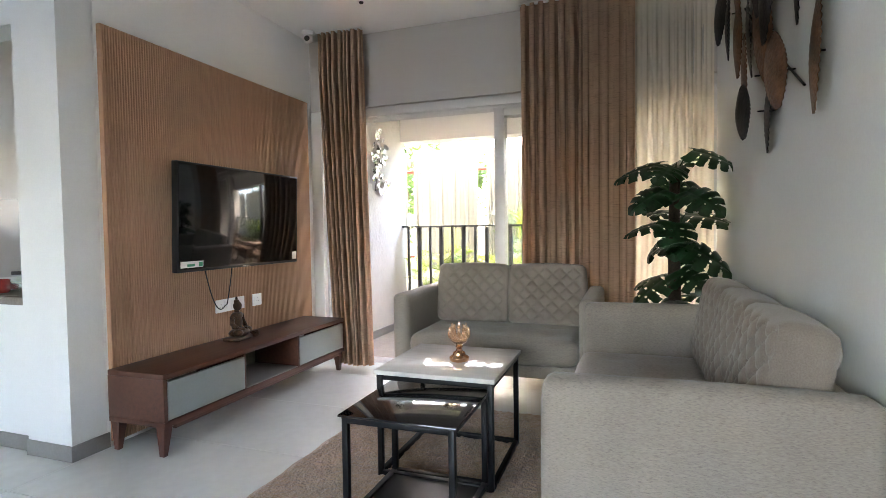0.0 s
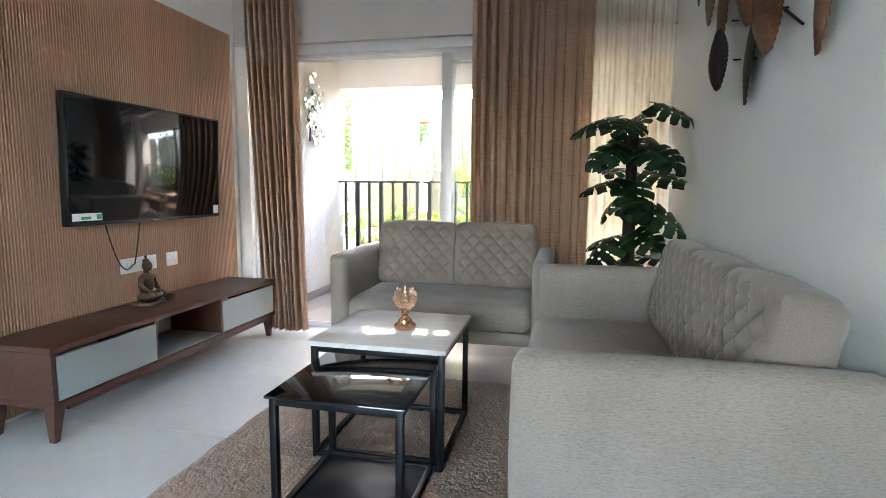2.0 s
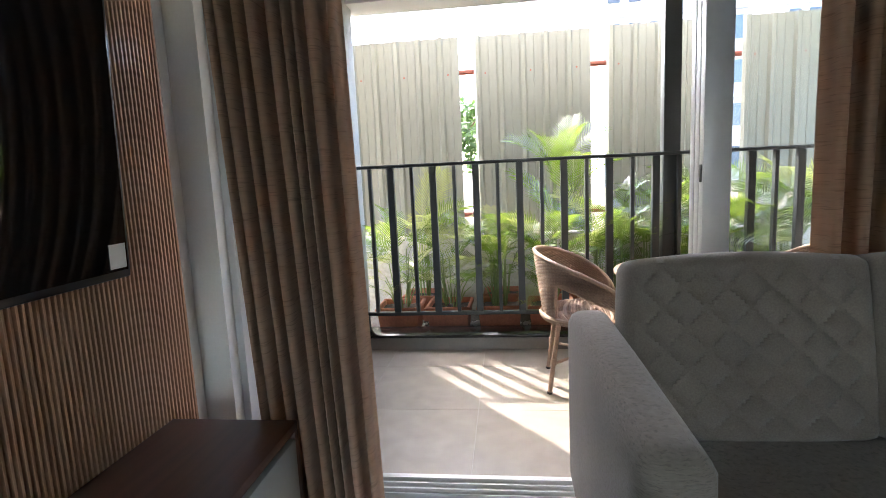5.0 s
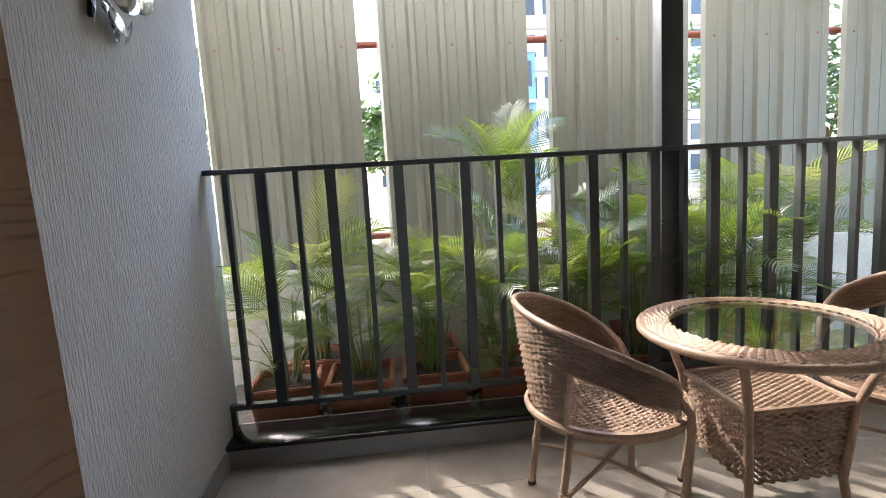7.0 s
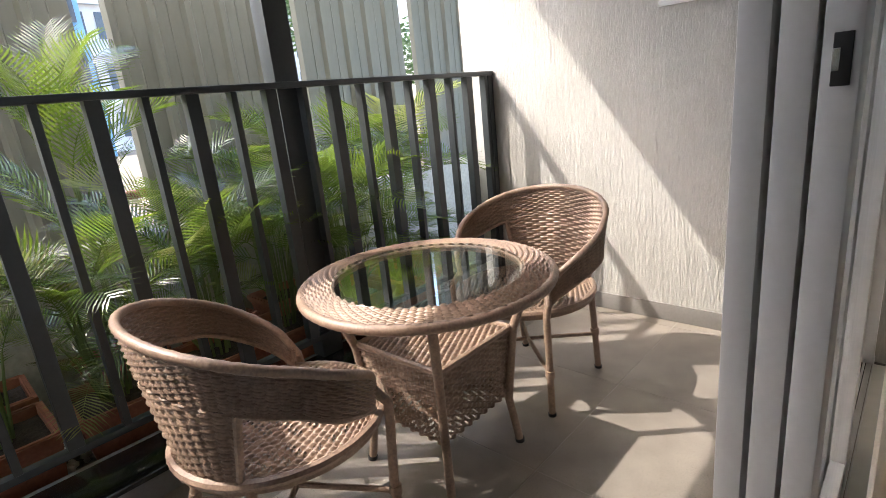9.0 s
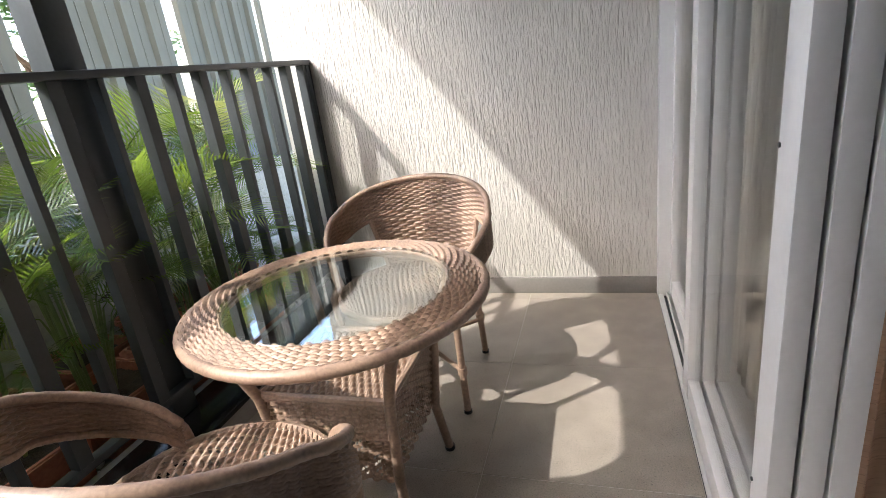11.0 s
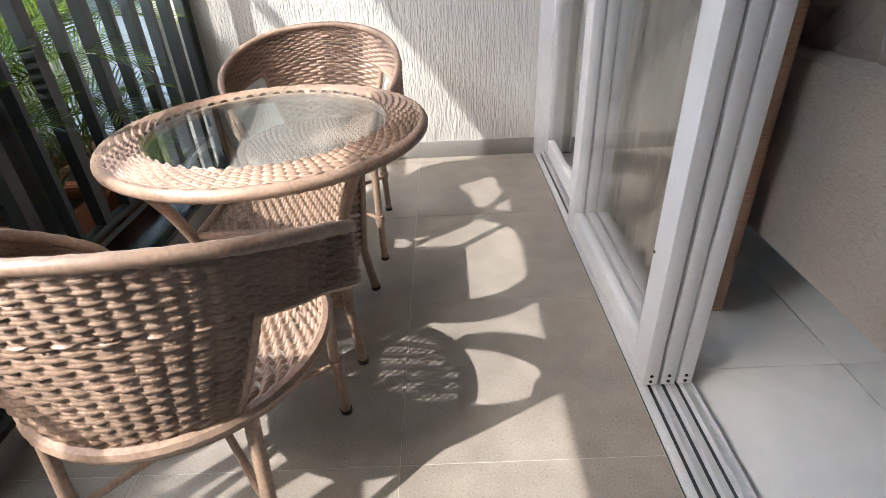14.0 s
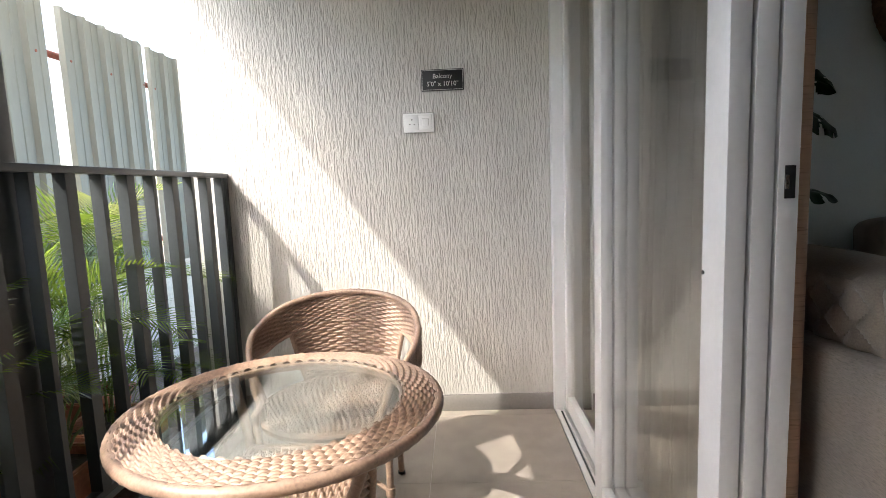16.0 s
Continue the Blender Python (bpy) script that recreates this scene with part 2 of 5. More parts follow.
def slubs(m, scale, depth, lo=0.56, hi=0.66):
    """Short dark threads that run along the weft of a coarse cloth."""
    n, l = m.node_tree.nodes, m.node_tree.links
    b = n["Principled BSDF"]
    src = b.inputs["Base Color"].links[0].from_socket
    tc, mp, no, rp, mx = (n.new("ShaderNodeTexCoord"), n.new("ShaderNodeMapping"), n.new("ShaderNodeTexNoise"),
                          n.new("ShaderNodeMapRange"), n.new("ShaderNodeMix"))
    mp.inputs["Scale"].default_value = scale
    no.inputs["Scale"].default_value, no.inputs["Detail"].default_value = 1.0, 2
    rp.inputs[1].default_value, rp.inputs[2].default_value = lo, hi
    rp.inputs[3].default_value, rp.inputs[4].default_value = 1.0, depth
    mx.data_type, mx.blend_type = "RGBA", "MULTIPLY"
    mx.inputs[0].default_value = 1.0
    l.new(tc.outputs["Object"], mp.inputs[0])
    l.new(mp.outputs[0], no.inputs[0])
    l.new(no.outputs[0], rp.inputs[0])
    l.new(src, mx.inputs[6])
    l.new(rp.outputs[0], mx.inputs[7])
    l.new(mx.outputs[2], b.inputs["Base Color"])


slubs(M["curtain"], (14, 14, 260), 0.5, 0.58, 0.68)
slubs(M["sofa"], (90, 90, 600), 0.78)
slubs(M["btile"], (260, 190, 200), 0.5, 0.64, 0.69)
slubs(M["palm"], (9, 9, 9), 0.4, 0.45, 0.6)

# ---------------------------------------------------------------- mesh helpers


def finish(bm, name, material, parent=None, smooth=True, angle=40):
    me = bpy.data.meshes.new(name)
    bmesh.ops.recalc_face_normals(bm, faces=bm.faces)
    if smooth:
        lim = radians(angle)
        for f in bm.faces:
            f.smooth = True
        for e in bm.edges:
            if len(e.link_faces) == 2 and e.calc_face_angle(0) > lim:
                e.smooth = False
    bm.to_mesh(me)
    bm.free()
    me.materials.append(M[material])
    ob = new(name, me)
    if parent:
        ob.parent = parent
    return ob


def part(name, bm, material, parent, label="", smooth=True, angle=40):
    ob = finish(bm, name, material, parent, smooth, angle)
    return tagged(ob, label)


def thing(name, label, category, loc=(0, 0, 0), rz=0, group="", kind=""):
    ob = new(name)
    ob.empty_display_size = 0.1
    ob.matrix_world = pose(*loc, 0, 0, rz)
    return tagged(ob, label, category, group, kind)


def setting(name, bm, material, label, category, smooth=False):
    return tagged(finish(bm, name, material, None, smooth), label, category, kind="structure")


def add_box(bm, lo, hi, bevel=0.0, seg=2, m=None):
    c = [(a + b) / 2 for a, b in zip(lo, hi)]
    s = [abs(b - a) for a, b in zip(lo, hi)]
    r = bmesh.ops.create_cube(bm, size=1.0, matrix=Matrix.Translation(c) @ Matrix.Diagonal((*s, 1)))
    vs = r["verts"]
    if bevel:
        es = list({e for v in vs for e in v.link_edges})
        g = bmesh.ops.bevel(bm, geom=es, offset=min(bevel, min(s) * 0.48), segments=seg, affect="EDGES", profile=0.5)
        vs = list({v for f in g["faces"] for v in f.verts} | {v for v in vs if v.is_valid})
    if m is not None:
        bmesh.ops.transform(bm, matrix=m, verts=vs)
    return vs


def box(lo, hi, bevel=0.0, seg=2, m=None):
    bm = bmesh.new()
    add_box(bm, lo, hi, bevel, seg, m)
    return bm


def add_tube(bm, pts, rad, n=8, caps=True):
    """A tube through points; rad is one radius or one for each point."""
    pts = [Vector(p) for p in pts]
    rads = rad if isinstance(rad, (list, tuple)) else [rad] * len(pts)
    rings = []
    side = None
    for i, p in enumerate(pts):
        d = (pts[min(i + 1, len(pts) - 1)] - pts[max(i - 1, 0)]).normalized()
        if side is None:
            side = d.orthogonal().normalized()
        side = (side - d * side.dot(d)).normalized()
        up = d.cross(side)
        rings.append([bm.verts.new(p + (side * math.cos(2 * math.pi * k / n) + up * math.sin(2 * math.pi * k / n)) * rads[i]) for k in range(n)])
    for a, b in zip(rings, rings[1:]):
        for k in range(n):
            bm.faces.new((a[k], a[(k + 1) % n], b[(k + 1) % n], b[k]))
    if caps:
        bm.faces.new(rings[0][::-1])
        bm.faces.new(rings[-1])


def tube(pts, rad, n=8):
    bm = bmesh.new()
    add_tube(bm, pts, rad, n)
    return bm


def lathe(profile, n=32, close=False):
    """A turned shape from (radius, height) pairs."""
    bm = bmesh.new()
    rings = [[bm.verts.new((r * math.cos(2 * math.pi * k / n), r * math.sin(2 * math.pi * k / n), z)) for k in range(n)] for r, z in profile]
    pairs = list(zip(rings, rings[1:])) + ([(rings[-1], rings[0])] if close else [])
    for a, b in pairs:
        for k in range(n):
            bm.faces.new((a[k], a[(k + 1) % n], b[(k + 1) % n], b[k]))
    if not close:
        bm.faces.new(rings[0][::-1])
        bm.faces.new(rings[-1])
    return bm


def grid(nu, nv, fn, keep=None):
    """A sheet of nu x nv cells through fn(u, v), u and v in 0..1; keep(i, j) drops cells."""
    bm = bmesh.new()
    vs = [[bm.verts.new(fn(i / nu, j / nv)) for j in range(nv + 1)] for i in range(nu + 1)]
    for i in range(nu):
        for j in range(nv):
            if keep is None or keep(i, j):
                bm.faces.new((vs[i][j], vs[i + 1][j], vs[i + 1][j + 1], vs[i][j + 1]))
    return bm


def thicken(bm, t):
    bmesh.ops.recalc_face_normals(bm, faces=bm.faces)
    bmesh.ops.solidify(bm, geom=list(bm.faces), thickness=t)
    return bm


def share(name, mesh, parent, m):
    ob = new(name, mesh)
    ob.parent = parent
    ob.matrix_basis = m
    return ob


def smoothstep(a, b, x):
    t = max(0.0, min(1.0, (x - a) / (b - a)))
    return t * t * (3 - 2 * t)


# ---------------------------------------------------------------- the shell
RX, TX, CZ, BACK = 3.27, -0.112, 2.95, -9.5   # right wall, television wall, ceiling, back wall
WY0, WY1 = -0.19, 0.0                         # the wall with the sliding door
BW, BD = 3.30, 1.515                           # balcony width and depth

setting("floor_living", box((-4.2, BACK - 0.1, -0.2), (RX + 0.2, -0.134, -0.006)), "grout", "pale glossy tiled living room floor with thin grout joints", "floor")
setting("floor_balcony", box((-0.2, -0.134, -0.2), (BW + 0.2, BD, -0.0012)), "bgrout", "matt grey-brown tiled balcony floor", "floor")
setting("ceiling", box((-4.2, BACK - 0.1, CZ), (RX + 0.2, WY0, CZ + 0.15)), "ceiling", "plain white painted ceiling of the living room", "ceiling")
setting("wall_right", box((RX, BACK - 0.1, -0.1), (RX + 0.2, WY0, CZ)), "wall", "plain off-white painted living room wall", "wall")
setting("wall_tv", box((TX - 0.2, -2.29, -0.1), (TX, WY1 - 0.002, CZ)), "wall", "white painted wall behind the fluted wooden panel", "wall")
bm = box((-0.45, -2.494, -0.1), (TX, -2.292, CZ))
setting("wall_pillar", bm, "wall", "white painted pillar beside the kitchen counter", "wall")
bm = box((-1.75, -2.46, 2.36), (-0.453, -2.30, CZ))
add_box(bm, (-1.75, -2.46, -0.1), (-0.453, -2.30, 0.82))
add_box(bm, (-4.2, -2.46, -0.1), (-1.753, -2.30, CZ))
setting("wall_kitchen_front", bm, "wall", "white painted half wall with an opening to the kitchen", "wall")
KY = -1.3                                      # kitchen wall behind the counter
bm = box((-3.2, KY, -0.1), (TX - 0.202, KY + 0.15, CZ))
# side wall with an unseen opening, added to let in fill light
add_box(bm, (-3.3, -2.298, -0.1), (-3.15, KY - 0.003, 1.35))
add_box(bm, (-3.3, -2.298, 1.9), (-3.15, KY - 0.003, CZ))
add_box(bm, (-3.3, -2.298, 1.353), (-3.15, -1.95, 1.897))
add_box(bm, (-3.3, -1.62, 1.353), (-3.15, KY - 0.003, 1.897))
setting("wall_kitchen", bm, "wall", "light painted kitchen walls with an added, unseen window opening for fill light", "wall")
# the opening behind the walker is unseen, added to brighten the room
bm = box((-4.2, BACK - 0.2, -0.1), (0.197, BACK, CZ))
add_box(bm, (0.2, BACK - 0.2, -0.1), (2.597, BACK, 0.8))
add_box(bm, (0.2, BACK - 0.2, 2.4), (2.597, BACK, CZ))
add_box(bm, (2.6, BACK - 0.2, -0.1), (RX, BACK, CZ))
setting("wall_back", bm, "wall", "white painted back wall with an added, unseen window opening for fill light", "wall")
setting("wall_left", box((-4.3, BACK, -0.1), (-4.203, -2.453, CZ)), "wall", "white painted side wall", "wall")
# lintel takes the darkened wall paint, shade included in its colour
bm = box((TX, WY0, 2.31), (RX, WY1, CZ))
setting("wall_lintel", bm, "beam", "painted wall above the sliding door, its backlit shade put into a warm grey", "wall")
bm = box((TX, WY0, -0.1), (0.0, WY1 - 0.002, 2.308))
setting("wall_jamb", bm, "wall", "white painted jamb beside the sliding door", "wall")

# balcony shell: scraped plaster side walls, front beam, soffit
setting("wall_balcony_left", box((-0.25, WY1 + 0.001, -0.3), (0.0, 1.72, 3.3)), "texwall", "white vertically scraped plaster balcony wall", "wall")
setting("wall_balcony_right", box((BW, WY0 + 0.003, -0.3), (BW + 0.25, 1.80, 3.3)), "texwall", "white vertically scraped plaster balcony wall in sun", "wall")
setting("balcony_beam", box((-0.25, 1.60, 2.30), (BW + 0.25, 1.88, 3.3)), "wall", "white painted concrete beam across the balcony front", "beam")
setting("balcony_ceiling", box((-0.25, WY1, 2.78), (BW + 0.25, 1.598, 3.0)), "ceiling", "white painted balcony soffit", "ceiling")
# out of view: added to keep sky light and bounce off the fence
setting("facade", box((-22, WY0, 3.001), (26, 1.60, 30.0)), "lowwall", "unseen rendered facade above the balcony, added to block sky light", "facade")

# kerb with black granite top
setting("kerb", box((0, BD, -0.1), (BW, 1.77, 0.085)), "skirt", "low grey kerb under the balcony railing", "kerb")
setting("kerb_top", box((0.002, BD - 0.02, 0.087), (BW - 0.002, 1.71, 0.108), 0.004), "granite", "polished black granite slab on the balcony kerb", "kerb", True)

# skirting
SK = 0.085
for n, lo, hi in (("baseboard_right", (RX - 0.012, -3.25, 0), (RX, WY0, SK)),
                  ("baseboard_tv", (TX, WY0 - 0.11, 0), (TX + 0.012, WY0, SK)),
                  ("baseboard_pillar_side", (TX, -2.494, 0), (TX + 0.012, -2.285, SK)),
                  ("baseboard_pillar_front", (-0.45, -2.506, 0), (TX + 0.012, -2.4945, SK)),
                  ("baseboard_counter", (-1.75, -2.472, 0), (-0.452, -2.461, SK)),
                  ("baseboard_balcony_left", (0, 0.002, 0), (0.01, BD, SK)),
                  ("baseboard_balcony_right", (BW - 0.01, 0.002, 0), (BW, BD, SK))):
    setting(n, box(lo, hi, 0.002), "skirt", "grey-brown tile skirting along the wall", "skirting", True)

# ---------------------------------------------------------------- sliding door
trk = thing("sliding_door_track", "triple aluminium sliding door track set in the floor", "track", kind="structure")
part("base", box((0.0, -0.132, -0.004), (BW, 0.0, 0.004)), "rail", trk)
part("flange", box((0.0, -0.022, 0.0042), (BW, -0.0005, 0.016), 0.002), "alu", trk)
for y in (-0.0600, -0.0960, -0.1315):
    part("channel", box((0.0, y, 0.0042), (BW, y + 0.0165, 0.010), 0.001), "alu", trk, smooth=False)
    part("rail", box((0.0, y + 0.0195, 0.0042), (BW, y + 0.0255, 0.024), 0.001), "alu", trk, smooth=False)
part("edge_lip", box((0.0, -0.1375, -0.002), (BW, -0.1345, 0.020), 0.001), "alu", trk, smooth=False)
fr = thing("door_frame", "white aluminium frame of the sliding balcony door", "door frame", kind="structure")
part("head", box((0.0, -0.15, 2.23), (BW, 0.004, 2.308), 0.003), "alu", fr)
for y in (-0.112, -0.068, -0.024):
    part("head_groove", box((0.002, y - 0.009, 2.220), (BW - 0.06, y + 0.009, 2.2295)), "black", fr)
    for s in (-0.015, 0.015):
        part("head_lip", box((0.003, y + s - 0.003, 2.205), (BW - 0.06, y + s + 0.003, 2.2295)), "alu", fr)
part("jamb", box((BW - 0.055, -0.135, 0.0062), (BW, 0.003, 2.2298), 0.003), "alu", fr)
part("jamb", box((0.0, -0.135, 0.0062), (0.03, 0.003, 2.2298), 0.003), "alu", fr)


def sliding_panel(x0, x1, y, label, lock=False):
    t = thing("sliding_panel", label, "glass door", (x0, y, 0.025), group="sliding door panels")
    w, h, s = x1 - x0, 2.185, 0.085
    part("stile", box((0, -0.018, 0), (s, 0.018, h), 0.002), "alu", t)
    part("stile", box((w - s, -0.018, 0), (w, 0.018, h), 0.002), "alu", t)
    part("bottom_rail", box((s + 0.0005, -0.016, 0), (w - s - 0.0005, 0.016, 0.075), 0.002), "alu", t)
    part("top_rail", box((s + 0.0005, -0.016, h - 0.07), (w - s - 0.0005, 0.016, h), 0.002), "alu", t)
    p = part("pane", box((s - 0.004, -0.003, 0.07), (w - s + 0.004, 0.003, h - 0.065)), "glass", t, "clear glass pane")
    p.visible_shadow = False
    if lock:
        part("lock_recess", box((-0.003, -0.010, 1.087), (-0.0005, 0.008, 1.143), 0.001), "black", t, "black lock recess")
        part("latch_hook", box((-0.004, 0.001, 1.103), (-0.0032, 0.0075, 1.127), 0.0003, 1), "chrome", t, "steel latch hook")
    for z in (0.012, 0.03):
        bm = tube([(-0.002, 0.0, z), (0.002, 0.0, z)], 0.0045, 8)
        part("screw", bm, "black", t)
    for z in (0.35, 0.95, 1.55):
        part("gasket_screw", tube([(s - 0.008, 0.017, z), (s - 0.008, 0.0205, z)], 0.004, 8), "rail", t)
    return t


sliding_panel(1.617, 2.50, -0.024, "white framed sliding glass door panel, slid open")
sliding_panel(1.617, 2.50, -0.068, "white framed middle sliding glass panel, slid open")
sliding_panel(1.617, 2.50, -0.110, "white framed inner sliding glass panel with a black lock recess", True)
t = thing("fixed_panel", "white framed fixed glass panel beside the plaster wall", "glass door", (2.505, -0.068, 0.025), group="sliding door panels")
wv = BW - 0.056 - 2.505
part("stile", box((0, -0.018, 0), (0.06, 0.018, 2.185), 0.002), "alu", t)
part("stile", box((wv - 0.045, -0.018, 0), (wv, 0.018, 2.185), 0.002), "alu", t)
part("bottom_rail", box((0.0605, -0.016, 0), (wv - 0.0455, 0.016, 0.075), 0.002), "alu", t)
part("top_rail", box((0.0605, -0.016, 2.115), (wv - 0.0455, 0.016, 2.185), 0.002), "alu", t)
p = part("pane", box((0.056, -0.003, 0.07), (wv - 0.041, 0.003, 2.12)), "glass", t, "clear glass pane")
p.visible_shadow = False

# ---------------------------------------------------------------- curtains


def curtain(name, x0, x1, y, z0, z1, waves, depth, material, label, foot=(0.0, 0.0), loose=0.0, seed=1):
    """A hanging pleated curtain; foot moves its two edges at the hem, loose flattens the folds to one side."""
    rng = random.Random(seed)
    width = [rng.uniform(0.55, 1.5) for _ in range(waves)]
    total = sum(width)
    ends = [sum(width[:k]) / total for k in range(waves + 1)]
    deep = [rng.uniform(0.65, 1.15) for _ in range(waves)]
    sway = [rng.uniform(-1, 1) for _ in range(waves + 1)]
    nf = 14

    def fn(u, v):
        k = min(waves - 1, int(u * waves + 1e-6))
        f = u * waves - k
        a = 2 * math.pi * f
        q = ends[k] + (ends[k + 1] - ends[k]) * (f + 0.10 * math.sin(2 * a))
        q += 0.010 * (sway[k] * (1 - f) + sway[k + 1] * f) * math.sin(2.2 * v + sway[k]) * min(1, 8 * u, 8 * (1 - u))
        g = (0.5 - 0.5 * math.cos(a)) ** 0.7 * 2 - 1
        d = depth * deep[k] * (1 - loose * smoothstep(0.40, 0.55, u)) * (0.62 + 0.38 * smoothstep(1.0, 0.85, v))
        d *= 1 - 0.65 * smoothstep(1 - 1.2 / waves, 1.0, u)
        fall = (1 - v) ** 1.2
        x = (x0 + foot[0] * fall) * (1 - q) + (x1 + foot[1] * fall) * q
        yy = y - d * g + 0.010 * math.sin(5 * q + 3 * v)
        return (x, yy, z0 + (z1 - z0) * v + (0.006 * math.sin(9 * u) if v == 0 else 0))

    t = thing(name, label, "curtain", group="curtains at the balcony door")
    bm = thicken(grid(waves * nf, 30, fn), 0.003)
    part("cloth", bm, material, t, angle=75)
    part("heading_rail", box((x0, y - 0.012, z1 - 0.004), (x1, y + 0.012, z1 + 0.012), 0.003), "plastic", t)
    for q in (0, 1):
        xe = x0 + (x1 - x0) * q
        part("rail_end", box((xe - 0.004, y - 0.015, z1 - 0.006), (xe + 0.004, y + 0.015, z1 + 0.013), 0.002), "plastic", t)
    return t


curtain("curtain", 0.085, 0.515, -0.350, 0.03, CZ - 0.014, 9, 0.060, "curtain", "tan slubbed curtain drawn to the side in narrow pleats", foot=(0.12, 0.06), seed=3)
curtain("curtain", 1.873, 2.72, -0.302, 0.03, CZ - 0.014, 13, 0.048, "curtain", "tan slubbed curtain partly drawn across the glass door", loose=0.72, seed=5)
curtain("sheer_curtain", 1.93, 3.25, -0.212, 0.03, CZ - 0.014, 19, 0.017, "sheer", "cream translucent sheer curtain hanging beside the wall", seed=8)

# ---------------------------------------------------------------- fluted panel and television
pan = thing("fluted_panel", "oak fluted wall panel behind the television", "wall panel")
PY0, PY1, PZ0, PZ1 = -2.262, -0.302, 0.03, 2.373
# backing in the darkened oak, so the grooves read as shaded
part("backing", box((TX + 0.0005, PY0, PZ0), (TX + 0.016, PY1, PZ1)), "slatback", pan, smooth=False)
part("edge_strip", box((TX + 0.001, PY0 - 0.012, PZ0), (TX + 0.034, PY0 - 0.0005, PZ1), 0.002), "slat", pan)
part("edge_strip", box((TX + 0.001, PY1 + 0.0005, PZ0), (TX + 0.034, PY1 + 0.012, PZ1), 0.002), "slat", pan)
nf = 116
fw = (PY1 - PY0) / nf
bm = bmesh.new()
prof = [(0.0, -0.36), (0.012, -0.34), (0.0165, -0.2), (0.0165, 0.2), (0.012, 0.34), (0.0, 0.36)]
lo = [bm.verts.new((a, b * fw, 0)) for a, b in prof]
hi = [bm.verts.new((a, b * fw, PZ1 - PZ0)) for a, b in prof]
for k in range(5):
    bm.faces.new((lo[k], lo[k + 1], hi[k + 1], hi[k]))
bm.faces.new(hi)
first = finish(bm, "slat", "slat", pan, True, 30)
first.matrix_basis = pose(TX + 0.0162, PY0 + fw * 0.5, PZ0)
for k in range(1, nf):
    share("slat", first.data, pan, pose(TX + 0.0162, PY0 + fw * (k + 0.5), PZ0))

tv = thing("television", "large black flat television mounted on the wooden panel", "television", (0.045, -1.288, 1.307))
tv.matrix_world = pose(0.043, -1.288, 1.307, 0, 2.0, -1.6)
part("body", box((-0.045, -0.605, -0.352), (0.0, 0.605, 0.352), 0.006), "bezel", tv)
part("screen", box((0.0, -0.593, -0.332), (0.0025, 0.593, 0.340), 0.001), "screen", tv, "glossy black screen")
part("stand_block", box((-0.112, -0.22, -0.2), (-0.0455, 0.22, 0.2), 0.004), "bezel", tv)
part("chin_logo", box((0.0005, -0.035, -0.349), (0.0035, 0.035, -0.340), 0.001), "chrome", tv, "small silver mark")
lab = part("energy_label", box((0.0027, -0.582, -0.323), (0.0033, -0.40, -0.282)), "plastic", tv, "white energy label", smooth=False)
part("label_band", box((0.0034, -0.53, -0.316), (0.0040, -0.47, -0.300)), "green", lab, smooth=False)
part("label_mark", box((0.0034, -0.436, -0.318), (0.0040, -0.405, -0.290)), "green", lab, smooth=False)
part("sticker", box((0.0027, 0.535, -0.325), (0.0033, 0.588, -0.265)), "plastic", tv, "white corner sticker", smooth=False)


def cable(name, pts, r, label):
    t = thing(name, label, "cable")
    part("wire", tube(pts, r, 6), "bezel", t)


def swag(a, b, sag, n=14):
    a, b = Vector(a), Vector(b)
    return [a.lerp(b, k / n) - Vector((0, 0, sag * 4 * (k / n) * (1 - k / n))) for k in range(n + 1)]


cable("television_cable", swag((-0.03, -1.62, 0.965), (-0.05, -1.42, 0.685), 0.12) + [(-0.052, -1.40, 0.69)], 0.004, "thin black cable hanging under the television")
cable("television_cable", swag((-0.03, -1.36, 0.965), (-0.05, -1.40, 0.69), 0.02), 0.004, "thin black cable hanging to the wall socket")


def socket(x, y, z, w, h, gang, face, label):
    """A white switch plate; face +1 looks along +x, -1 along -x."""
    t = thing("socket_plate", label, "socket", (x, y, z))
    t.matrix_world = pose(x, y, z, 0, 0, 0 if face > 0 else 180)
    part("plate", box((0, -w / 2, -h / 2), (0.012, w / 2, h / 2), 0.004), "plastic", t)
    for k in range(gang):
        cy = (k + 0.5) / gang * (w - 0.02) - (w - 0.02) / 2
        m = part("module", box((0.0122, cy - (w - 0.026) / gang / 2, -h / 2 + 0.012), (0.0145, cy + (w - 0.026) / gang / 2, h / 2 - 0.012), 0.001), "plastic", t)
        if k % 2 == 0:
            for dy, dz in ((0, 0.014), (-0.011, -0.008), (0.011, -0.008)):
                part("hole", tube([(0.0143, cy + dy, dz), (0.0150, cy + dy, dz)], 0.0032, 8), "black", m)
        else:
            part("rocker", box((0.0146, cy - 0.016, -0.018), (0.0185, cy + 0.016, 0.018), 0.002), "plastic", m)
    return t


socket(-0.0785, -1.342, 0.682, 0.29, 0.092, 4, 1, "long white socket and switch plate on the fluted panel")
socket(-0.0785, -1.052, 0.680, 0.10, 0.092, 1, 1, "small white aerial socket on the fluted panel")
socket(BW - 0.001, 0.634, 1.465, 0.15, 0.092, 2, -1, "white socket and switch plate on the plaster wall")

